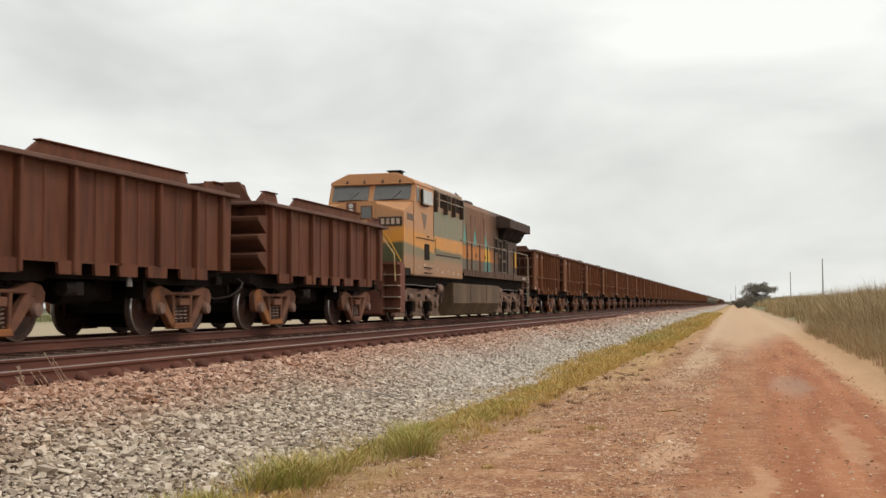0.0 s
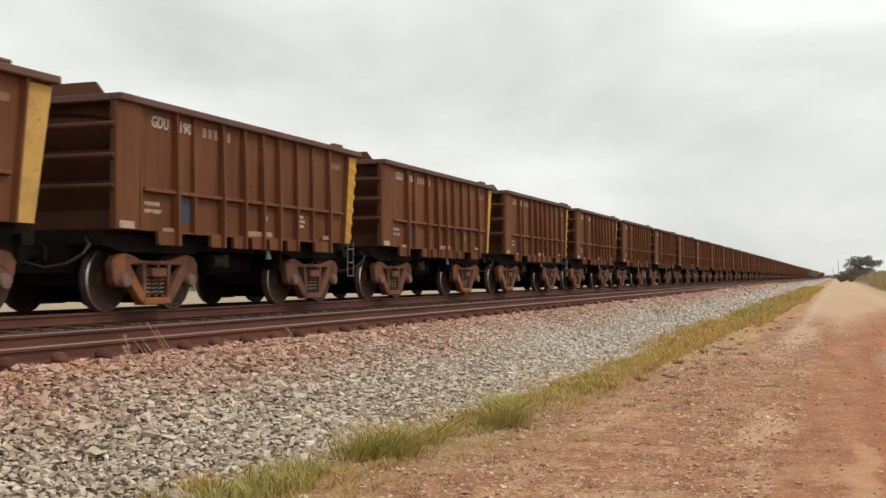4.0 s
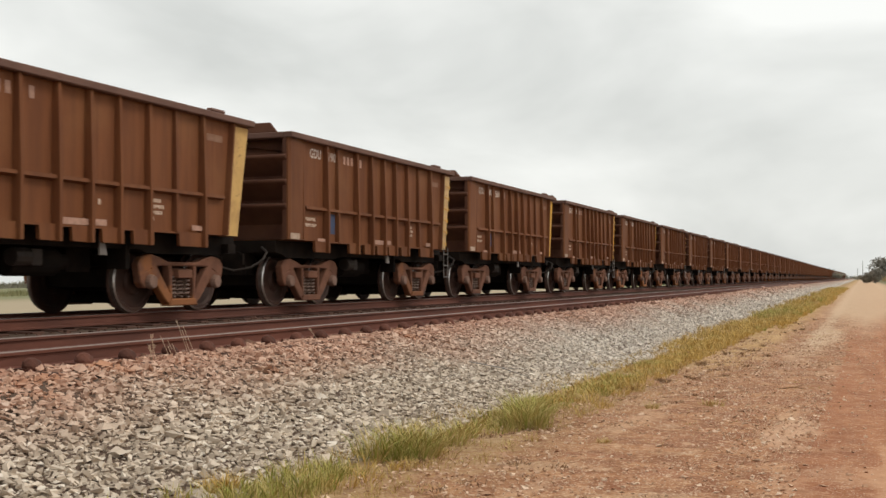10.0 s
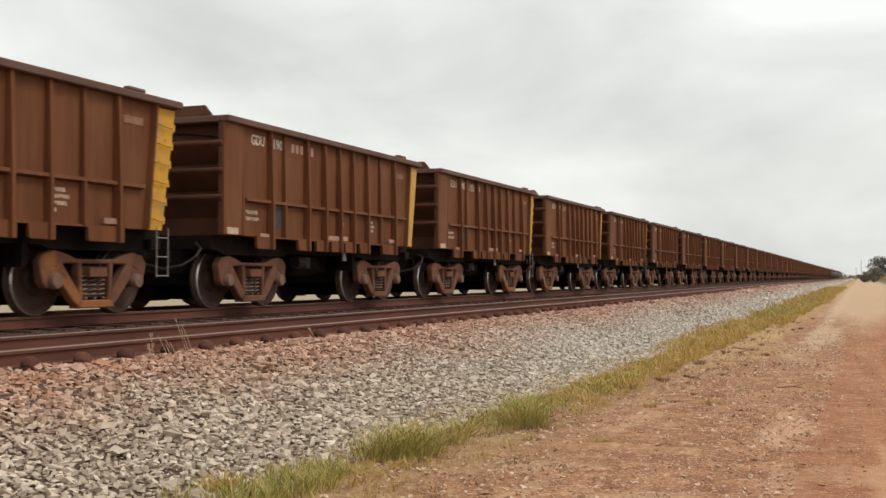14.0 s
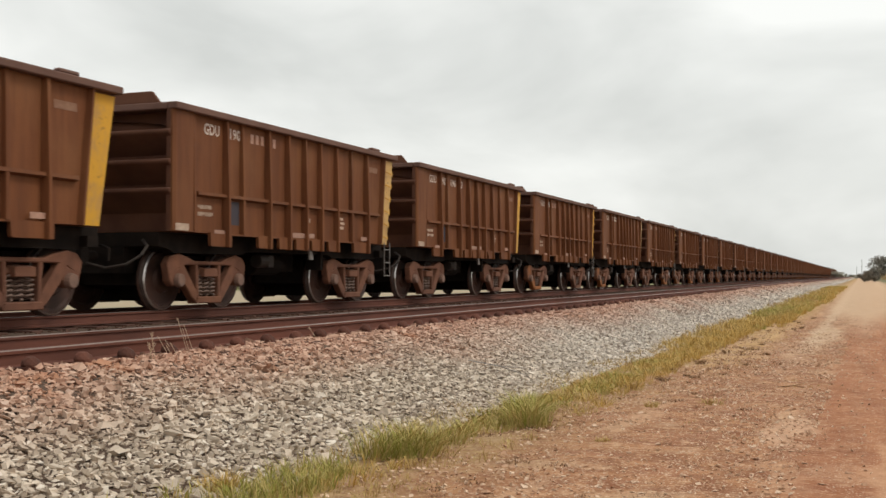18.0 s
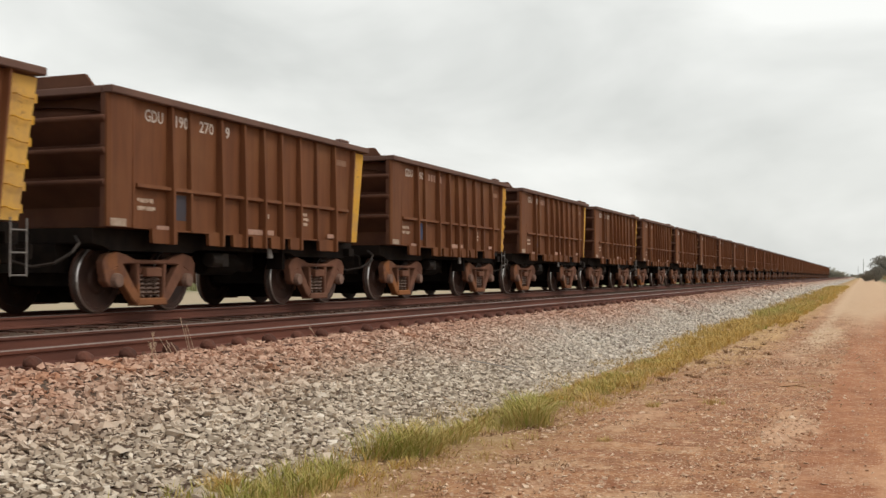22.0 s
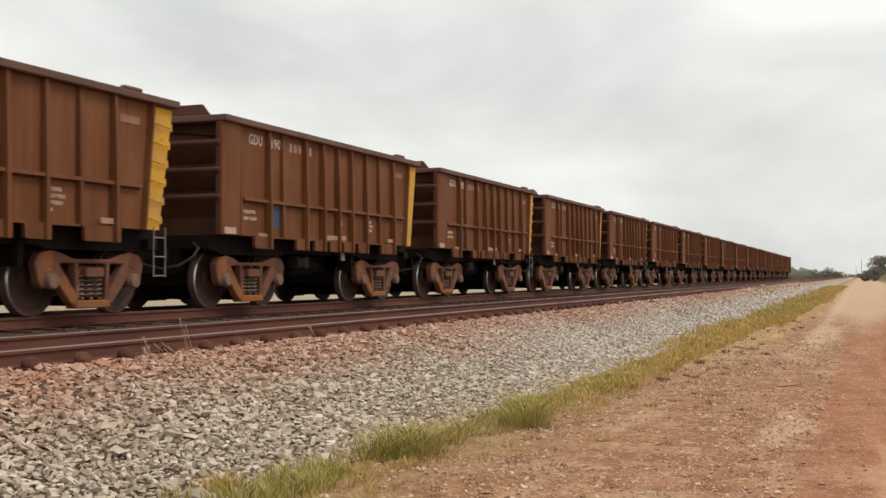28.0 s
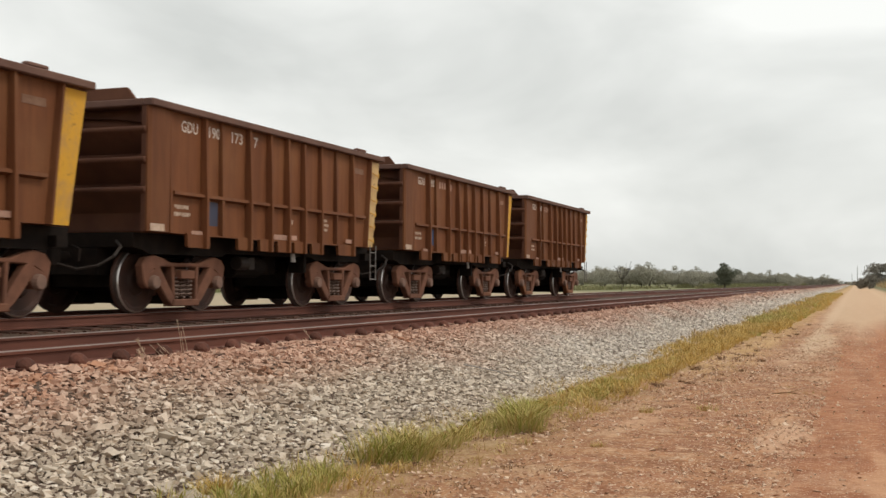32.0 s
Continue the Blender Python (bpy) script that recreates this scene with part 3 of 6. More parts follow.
def spring_nest(parent, s):
    """Three coil springs side by side, each one wire wound up from the seat."""
    bm = bmesh.new()
    for y in (-0.20, 0.0, 0.20):
        pts = [(s * 1.05 + 0.078 * math.cos(0.7854 * k), y + 0.085 * math.sin(0.7854 * k), 0.24 + 0.0085 * k) for k in range(41)]
        pipe(bm, pts, 0.019, 4)
    return part("spring_nest", bm, M["spring"], parent, "nest of coil springs")


def truck(parent, y):
    bm = bmesh.new()
    prism(bm, [(-1.22, 0.56), (1.22, 0.56), (1.22, 0.70), (0.7, 0.78), (-0.7, 0.78), (-1.22, 0.70)], "y", -0.20, 0.20)
    box(bm, -0.32, 0.32, -0.30, 0.30, 0.74, 0.94)
    for m in (-1, 1):
        box(bm, -0.85, 0.85, m * 0.42 - 0.05, m * 0.42 + 0.05, 0.36, 0.48)
        box(bm, -0.86, -0.74, m * 0.42 - 0.06, m * 0.42 + 0.03, 0.28, 0.62)
        box(bm, 0.74, 0.86, m * 0.42 - 0.06, m * 0.42 + 0.03, 0.28, 0.62)
    soften(bm, 0.012)
    ob = part("truck", bm, M["frame"], parent, "two-axle freight truck with a cast bolster")
    ob.location = (0, y, 0)
    for s in (1, -1):
        side_frame(ob, s)
    spring_nest(ob, 1)
    return ob, wheelset(ob, -0.93), wheelset(ob, 0.93)


def coupler(parent, y, s):
    bm = bmesh.new()
    rod(bm, (0, y, 0.90), (0, y + s * 0.42, 0.90), 0.10, 8)
    prism(bm, [(-0.20, y + s * 0.38), (0.20, y + s * 0.38), (0.24, y + s * 0.60), (0.05, y + s * 0.72), (-0.22, y + s * 0.62)][::s], "z", 0.74, 1.06)
    soften(bm, 0.02)
    return part("coupler", bm, M["under"], parent, "black knuckle coupler")


def hose(parent, pts):
    bm = bmesh.new()
    pipe(bm, pts, 0.025, 6)
    return part("brake_hose", bm, M["valve"], parent)


def ladder(parent, y):
    bm = bmesh.new()
    for dy in (0.0, 0.30):
        rod(bm, (1.50, y + dy, 0.56), (1.50, y + dy, 1.34), 0.013, 6)
    for z in (0.58, 0.88, 1.18):
        rod(bm, (1.50, y, z), (1.50, y + 0.30, z), 0.013, 6)
    return part("ladder", bm, M["grey"], parent, "short grey steel ladder")


def patch(parent, name, y0, y1, z0, z1, x, mat, label=""):
    bm = bmesh.new()
    box(bm, x, x + 0.004, y0 - HALF, y1 - HALF, z0, z1)
    return part(name, bm, mat, parent, label)


def bars(parent, name, y, z, lengths, gap, h, x, mat):
    bm = bmesh.new()
    for k, ln in enumerate(lengths):
        u = 0.0
        for step in range(40):
            if u >= ln:
                break
            wide = 0.034 if (step + k) % 4 else 0.05
            box(bm, x, x + 0.004, y - HALF + u, y - HALF + min(u + wide, ln + 0.02), z - k * gap - h * (1.0 if (step * 3 + k) % 5 else 0.7), z - k * gap)
            u += wide + 0.014
    return tagged(part(name, bm, mat, parent, "small unreadable white stencil"), kind="stuff")


def body_shell(high, bottom, rake):
    """Open tub with thick sheets and a floor, in one piece."""
    bm = bmesh.new()
    w, e, t = 1.46, HALF, 0.05
    front, low_end, top_end = -e + 0.34, e - rake, e - 0.04

    def ring(z, inset):
        end = low_end + (top_end - low_end) * (z - bottom) / (high - bottom)
        return [bm.verts.new((x, y, z)) for x, y in ((-w + inset, front + inset), (w - inset, front + inset), (w - inset, end - inset), (-w + inset, end - inset))]

    out0, out1, in1, in0 = ring(bottom, 0.0), ring(high, 0.0), ring(high, t), ring(bottom + t, t)
    bm.faces.new(out0[::-1])
    bm.faces.new(in0)
    for i in range(4):
        k = (i + 1) % 4
        bm.faces.new((out0[i], out0[k], out1[k], out1[i]))
        bm.faces.new((out1[i], out1[k], in1[k], in1[i]))
        bm.faces.new((in1[i], in1[k], in0[k], in0[i]))
    return bm


def skirt(parent, high, tabs, foot, mat):
    bm = bmesh.new()
    pts = []
    for a, b in tabs:
        pts += [(a - HALF, high - 0.03), (a + 0.015 - HALF, foot + 0.02), (a + 0.04 - HALF, foot), (b - HALF, foot), (b - HALF, high - 0.03)]
    pts += [(tabs[-1][1] - HALF, high), (tabs[0][0] - HALF, high)]
    prism(bm, pts, "x", 1.47, 1.53)
    return part("skirt", bm, mat, parent, "brown sill skirt hanging in tabs")


def ore_wagon(jagged):
    """High-sided ore gondola. Front towards -y, the side with the markings at +x."""
    ob = thing("ore_wagon", "tall rust-brown steel ore wagon with ribbed sides and a yellow corner", "wagon", "ore wagons of the train")
    w = M["wagon"]
    part("body", body_shell(3.30, 1.30, 0.39), w, ob, "open rust-brown steel tub")
    skirt(ob, 1.31, ((1.07, 1.74), (2.64, 3.10), (3.40, 3.84), (4.06, 4.52), (4.71, 5.22), (5.44, 5.96), (6.63, 7.46)), 1.08, w)
    for k, (a, deep) in enumerate(RIBS):
        bm = bmesh.new()
        lo = 1.07 if k in (1, 3, 4, 5, 6, 7, 9) else 1.30
        ends = [[bm.verts.new(q) for q in ((1.46, a - HALF, z), (1.46 + d, a + 0.012 - HALF, z), (1.46 + d, a + 0.075 - HALF, z), (1.46, a + 0.13 - HALF, z))] for z, d in ((lo, deep * 1.12), (2.0, deep * 1.08), (3.29, deep * 0.72))]
        bm.faces.new(ends[0][::-1])
        bm.faces.new(ends[-1])
        for p, q in zip(ends, ends[1:]):
            for i in range(4):
                bm.faces.new((p[i], p[(i + 1) % 4], q[(i + 1) % 4], q[i]))
        soften(bm, 0.006)
        part("rib", bm, w, ob)
    bm = bmesh.new()
    va = [bm.verts.new((x, y - HALF, 1.30)) for x, y in ((1.46, 7.99), (1.56, 8.01), (1.56, 8.05), (1.46, 8.09))]
    vb = [bm.verts.new((x, y - HALF, 3.27)) for x, y in ((1.46, 8.20), (1.56, 8.22), (1.56, 8.26), (1.46, 8.31))]
    bm.faces.new(va[::-1])
    bm.faces.new(vb)
    for i in range(4):
        bm.faces.new((va[i], va[(i + 1) % 4], vb[(i + 1) % 4], vb[i]))
    part("slanted_rib", bm, w, ob)
    # corner sheets
    bm = bmesh.new()
    prism(bm, [(1.46, 0.0 - HALF), (1.50, 0.0 - HALF), (1.53, 0.06 - HALF), (1.53, 0.56 - HALF), (1.46, 0.60 - HALF)], "z", 1.30, 3.29)
    part("corner_sheet", soften(bm, 0.006), w, ob)
    bm = bmesh.new()
    box(bm, 1.38, 1.459, -HALF + 0.005, 0.22 - HALF, 1.30, 3.27)
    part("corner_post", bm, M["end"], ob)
    bm = bmesh.new()
    lo = [(1.46, 8.10), (1.48, 8.10), (1.48, 8.46), (1.46, 8.46)]
    hi = [(1.46, 8.32), (1.48, 8.32), (1.48, 8.80), (1.46, 8.80)]
    va = [bm.verts.new((x, y - HALF, 1.30)) for x, y in lo]
    vb = [bm.verts.new((x, y - HALF, 3.24)) for x, y in hi]
    bm.faces.new(va[::-1])
    bm.faces.new(vb)
    for i in range(4):
        bm.faces.new((va[i], va[(i + 1) % 4], vb[(i + 1) % 4], vb[i]))
    part("corner_panel", bm, M["yellow"], ob, "scuffed yellow safety panel")
    # lengthwise stiffener, between the ribs
    bm = bmesh.new()
    prism(bm, [(1.46, 1.90), (1.555, 1.93), (1.545, 1.985), (1.46, 1.995)], "y", 0.67 - HALF, 7.95 - HALF)
    part("stiffener", bm, w, ob)
    # rim
    bm = bmesh.new()
    for s in (1, -1):
        box(bm, min(s * 1.42, s * 1.60), max(s * 1.42, s * 1.60), -HALF - 0.02, HALF + 0.02, 3.27, 3.385)
    box(bm, -1.419, 1.419, HALF - 0.16, HALF + 0.02, 3.27, 3.385)
    box(bm, -1.419, 1.419, -HALF - 0.02, -HALF + 0.42, 3.27, 3.385)
    part("rim", soften(bm, 0.015), M["rim"], ob, "dusty rolled-steel top rim")
    # raised plate over the front wall, lug near the rear
    bm = bmesh.new()
    prism(bm, [(-1.24, 3.386), (1.24, 3.386), (1.08, 3.58), (-1.08, 3.58)], "y", -HALF + 0.02, -HALF + 0.08)
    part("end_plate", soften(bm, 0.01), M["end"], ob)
    bm = bmesh.new()
    box(bm, 1.44, 1.57, 7.50 - HALF, 7.92 - HALF, 3.386, 3.45)
    part("lug", soften(bm, 0.02), M["rim"], ob)
    # thin sheet over the tub's front, darkened for the shade it stands in
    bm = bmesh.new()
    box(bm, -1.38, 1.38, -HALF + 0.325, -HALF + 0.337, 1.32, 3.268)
    part("end_wall", bm, M["end"], ob, "dark brown end wall, shade put into its colour")
    # front wall beams
    for z in (1.95, 2.42, 2.90):
        bm = bmesh.new()
        prism(bm, [(-HALF + 0.35, z - 0.36), (-HALF + 0.05, z - 0.10), (-HALF - 0.05, z - 0.02), (-HALF - 0.06, z + 0.02), (-HALF - 0.03, z + 0.05), (-HALF + 0.35, z + 0.09)], "x", -1.47, 1.47)
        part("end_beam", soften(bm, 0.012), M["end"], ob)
    running_gear(ob)
    # load
    bm = bmesh.new()
    n, mrows = 10, 4
    grid = [[bm.verts.new((-1.38 + 2.76 * i / mrows, -4.2 + 8.4 * j / n, 3.02 + 0.22 * math.sin(math.pi * i / mrows) * (0.6 + 0.4 * math.sin(j * 2.1)))) for i in range(mrows + 1)] for j in range(n + 1)]
    for j in range(n):
        for i in range(mrows):
            bm.faces.new((grid[j][i], grid[j][i + 1], grid[j + 1][i + 1], grid[j + 1][i]))
    part("ore_load", bm, M["ore"], ob, "heap of dark iron ore")
    # markings
    patch(ob, "reflector", 0.05, 0.42, 1.315, 1.43, 1.531, M["cream"])
    patch(ob, "reflector", 1.18, 1.50, 1.30, 1.36, 1.532, M["pink"])
    patch(ob, "reflector", 3.82, 4.40, 1.315, 1.41, 1.532, M["pink"])
    patch(ob, "reflector", 4.56, 4.80, 1.325, 1.415, 1.532, M["pink"])
    patch(ob, "reflector", 6.98, 7.30, 1.345, 1.43, 1.532, M["pink"])
    patch(ob, "blue_square", 1.60, 2.07, 1.47, 1.88, 1.462, M["blue"], "dull blue painted square")
    patch(ob, "faded_plate", 7.50, 7.98, 2.90, 3.02, 1.462, M["faint"], "faint worn-off plate")
    bars(ob, "stencil", 0.78, 1.77, (0.40, 0.46), 0.12, 0.065, 1.462, M["cream"])
    bars(ob, "stencil", 5.96, 1.81, (0.24, 0.32, 0.28, 0.06), 0.095, 0.058, 1.462, M["cream"])
    bars(ob, "stencil", 4.70, 1.72, (0.05,), 0.1, 0.12, 1.462, M["cream"])
    if jagged:
        ladder(ob, 8.30 - HALF)
        bm = bmesh.new()
        for k in range(6):
            z = 1.45 + 0.30 * k
            y0, y1 = 8.15 + 0.113 * (z - 1.3) - HALF, 8.43 + 0.175 * (z - 1.3) - HALF
            pipe(bm, [(1.481, y0, z + 0.02), (1.53, y0 + 0.03, z + 0.02), (1.54, (y0 + y1) / 2, z - 0.01), (1.53, y1 - 0.03, z), (1.481, y1, z)], 0.012, 5)
            box(bm, 1.40, 1.479, y1 + 0.03, y1 + 0.085, z - 0.05, z + 0.07)
        tagged(part("grab_irons", bm, M["yellow"], ob, "thin yellow grab irons up the corner"), kind="stuff")
    return ob


def running_gear(ob):
    """Underframe, couplers, brake gear and two trucks."""
    bm = bmesh.new()
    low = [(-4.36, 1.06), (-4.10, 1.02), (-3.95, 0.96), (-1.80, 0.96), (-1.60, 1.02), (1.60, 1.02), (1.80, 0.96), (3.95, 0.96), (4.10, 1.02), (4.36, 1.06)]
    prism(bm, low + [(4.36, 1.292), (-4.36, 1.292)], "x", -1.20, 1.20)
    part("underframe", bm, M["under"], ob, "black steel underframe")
    bm = bmesh.new()
    rod(bm, (0.75, -0.85, 0.80), (0.75, 0.15, 0.80), 0.21, 16)
    rod(bm, (0.75, 0.15, 0.80), (0.75, 0.42, 0.80), 0.12, 10)
    part("brake_cylinder", soften(bm, 0.02), M["under"], ob, smooth=False)
    bm = bmesh.new()
    prism(bm, [(-1.30, 1.0), (-1.24, 0.70), (-1.10, 0.64), (0.55, 0.64), (0.70, 0.70), (0.74, 1.0)], "x", -0.75, -0.15)
    box(bm, 0.25, 0.62, 0.60, 1.15, 0.66, 1.06)
    box(bm, -0.22, 0.22, -1.7, 1.7, 0.80, 0.99)
    box(bm, 0.9, 1.25, 1.20, 1.30, 0.70, 1.08)
    rod(bm, (0.15, -2.4, 0.70), (0.15, 2.4, 0.70), 0.03, 6)
    rod(bm, (0.4, -1.9, 0.66), (0.4, 1.9, 0.74), 0.025, 6)
    part("air_tank", bm, M["under"], ob)
    bm = bmesh.new()
    prism(bm, [(0.37, 1.24), (0.42, 1.24), (0.53, 0.90), (0.35, 0.90)], "x", 1.40, 1.44)
    part("release_handle", soften(bm, 0.006), M["grey"], ob, "grey steel brake release bracket")
    bm = bmesh.new()
    rod(bm, (0.98, -0.95, 0.86), (0.98, -0.62, 0.86), 0.13, 12)
    box(bm, 0.90, 1.06, -0.62, -0.40, 0.74, 0.98)
    part("control_valve", soften(bm, 0.012), M["valve"], ob, "dusty grey brake control valve")
    coupler(ob, -HALF - 0.02, -1)
    coupler(ob, HALF + 0.02, 1)
    hose(ob, [(0.90, -HALF + 0.05, 1.16), (1.10, -HALF - 0.10, 1.06), (1.12, -HALF - 0.30, 0.90), (0.98, -HALF - 0.48, 0.76), (0.70, -HALF - 0.64, 0.70), (0.40, -HALF - 0.72, 0.78)])
    for y in (-2.85, 2.85):
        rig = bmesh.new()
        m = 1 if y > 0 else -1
        # solid block and plank added to block the view through the truck
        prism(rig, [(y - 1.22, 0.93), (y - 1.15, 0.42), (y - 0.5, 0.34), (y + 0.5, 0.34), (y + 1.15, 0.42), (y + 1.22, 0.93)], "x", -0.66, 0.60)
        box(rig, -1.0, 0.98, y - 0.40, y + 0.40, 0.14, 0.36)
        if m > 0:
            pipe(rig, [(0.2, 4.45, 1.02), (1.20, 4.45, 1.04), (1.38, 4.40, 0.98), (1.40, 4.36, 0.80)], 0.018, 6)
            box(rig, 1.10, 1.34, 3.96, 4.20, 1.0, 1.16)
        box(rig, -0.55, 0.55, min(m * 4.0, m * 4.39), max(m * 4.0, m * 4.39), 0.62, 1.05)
        part("brake_rigging", rig, M["under"], ob, "solid black block in place of brake beams, with draft gear")
        truck(ob, y)


NUMBERS = {12: ("364", "1"), 15: ("695", "3"), 25: ("393", "4"), 30: ("569", "5"), 35: ("571", "5"), 38: ("576", "7"), 43: ("155", "9"), 53: ("018", "9"), 58: ("582", "1"), 61: ("189", "3"),
           66: ("588", ""), 68: ("270", "9"), 71: ("405", "1"), 76: ("240", "7"), 86: ("372", "1"), 91: ("227", "1"), 94: ("272", "5"), 95: ("277", "7"), 96: ("246", "2"), 98: ("260", "1"), 22: ("592", ""), 26: ("370", "5"), 32: ("280", "2"), 56: ("196", "0"), 67: ("567", "2"), 75: ("123", "1"), 100: ("174", "5"), 101: ("173", "7")}
LETTERS = {}


def letters_on(wagon, name, text, y, z, x=1.464, wide=1.1):
    if text not in LETTERS:
        LETTERS[text] = lettering(text, 0.265)
        LETTERS[text].materials.append(M["white"])
    ob = new(name, LETTERS[text])
    ob.parent = wagon
    ob.matrix_local = pose(x, y - HALF, z, 90, 0, 90) @ Matrix.Diagonal((wide, 1.0, 1.0, 1.0))
    return ob


def numeral_bars(wagon):
    bm = bmesh.new()
    for y in (2.46, 2.64, 2.82, 3.26):
        box(bm, 1.462, 1.465, y - HALF, y - HALF + 0.10, 2.98, 3.15)
    return part("wagon_number", bm, M["pink"], wagon, "worn white numerals too faint to read")


def number_wagon(wagon, j):
    letters_on(wagon, "class_letters", "GDU", 0.95, 2.98, wide=0.84)
    letters_on(wagon, "wagon_number", "190", 1.72, 2.98, wide=1.0)
    if j in NUMBERS:
        a, b = NUMBERS[j]
        letters_on(wagon, "wagon_number", a, 2.44, 2.98)
        if b:
            letters_on(wagon, "wagon_number", b, 3.24, 2.98)
    else:
        numeral_bars(wagon)


def low_wagon():
    """Older, lower ore wagon without markings, with raised boards along its rim."""
    ob = thing("low_ore_wagon", "low red-brown ore wagon with plain ribs and raised boards", "wagon", "low wagons ahead of the locomotive")
    w = M["wagon_low"]
    part("body", body_shell(2.83, 1.28, 0.08), w, ob, "open red-brown steel tub")
    skirt(ob, 1.29, ((0.93, 1.63), (2.58, 3.22), (3.60, 4.05), (4.35, 4.95), (5.30, 6.00), (6.50, 7.60)), 1.07, w)
    for k, a in enumerate((0.46, 1.54, 2.94, 4.32, 5.66, 7.08, 8.20)):
        bm = bmesh.new()
        prism(bm, [(1.46, a - HALF), (1.56, a + 0.01 - HALF), (1.58, a + 0.03 - HALF), (1.58, a + 0.09 - HALF), (1.46, a + 0.16 - HALF)], "z", 1.09 if k in (1, 2, 5) else 1.29, 2.82)
        part("rib", soften(bm, 0.008), w, ob)
    for a in (1.05, 2.25, 3.66, 5.02, 6.40, 7.62):
        bm = bmesh.new()
        prism(bm, [(1.46, a - HALF), (1.485, a + 0.02 - HALF), (1.485, a + 0.06 - HALF), (1.46, a + 0.08 - HALF)], "z", 1.30, 2.82)
        part("weld_strip", bm, w, ob)
    bm = bmesh.new()
    for s in (1, -1):
        box(bm, min(s * 1.42, s * 1.64), max(s * 1.42, s * 1.64), -HALF - 0.16, HALF + 0.03, 2.82, 2.90)
    box(bm, -1.419, 1.419, HALF - 0.16, HALF + 0.03, 2.82, 2.90)
    box(bm, -1.419, 1.419, -HALF - 0.16, -HALF + 0.42, 2.82, 2.90)
    part("rim", soften(bm, 0.012), M["rim"], ob, "thin brown top rim")
    for a, b, h in ((0.02, 1.18, 0.25), (1.86, 7.06, 0.25), (7.72, 8.70, 0.20)):
        bm = bmesh.new()
        prism(bm, [(a - HALF, 2.901), (b - HALF, 2.901), (b - 0.14 - HALF, 2.90 + h), (a + 0.30 * (h > 0.22) + 0.08 - HALF, 2.90 + h)], "x", 1.33, 1.40)
        box(bm, 1.30, 1.45, a + 0.34 - HALF, b - 0.12 - HALF, 2.90 + h, 2.925 + h)
        part("raised_board", soften(bm, 0.008), w, ob)
    bm = bmesh.new()
    prism(bm, [(-1.25, 2.901), (1.25, 2.901), (0.95, 3.36), (-0.95, 3.36)], "y", -HALF + 0.0, -HALF + 0.06)
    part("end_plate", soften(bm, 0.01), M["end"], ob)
    bm = bmesh.new()
    prism(bm, [(-HALF + 0.06, 2.901), (-HALF + 0.62, 2.901), (-HALF + 0.30, 3.30), (-HALF + 0.06, 3.34)], "x", 0.90, 0.96)
    part("end_gusset", soften(bm, 0.008), M["end"], ob)
    for z in (1.68, 2.10, 2.52):
        bm = bmesh.new()
        prism(bm, [(-HALF + 0.35, z - 0.32), (-HALF - 0.08, z - 0.06), (-HALF - 0.12, z + 0.02), (-HALF - 0.08, z + 0.05), (-HALF + 0.35, z + 0.09)], "x", -1.47, 1.47)
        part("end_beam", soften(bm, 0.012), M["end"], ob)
    running_gear(ob)
    return ob



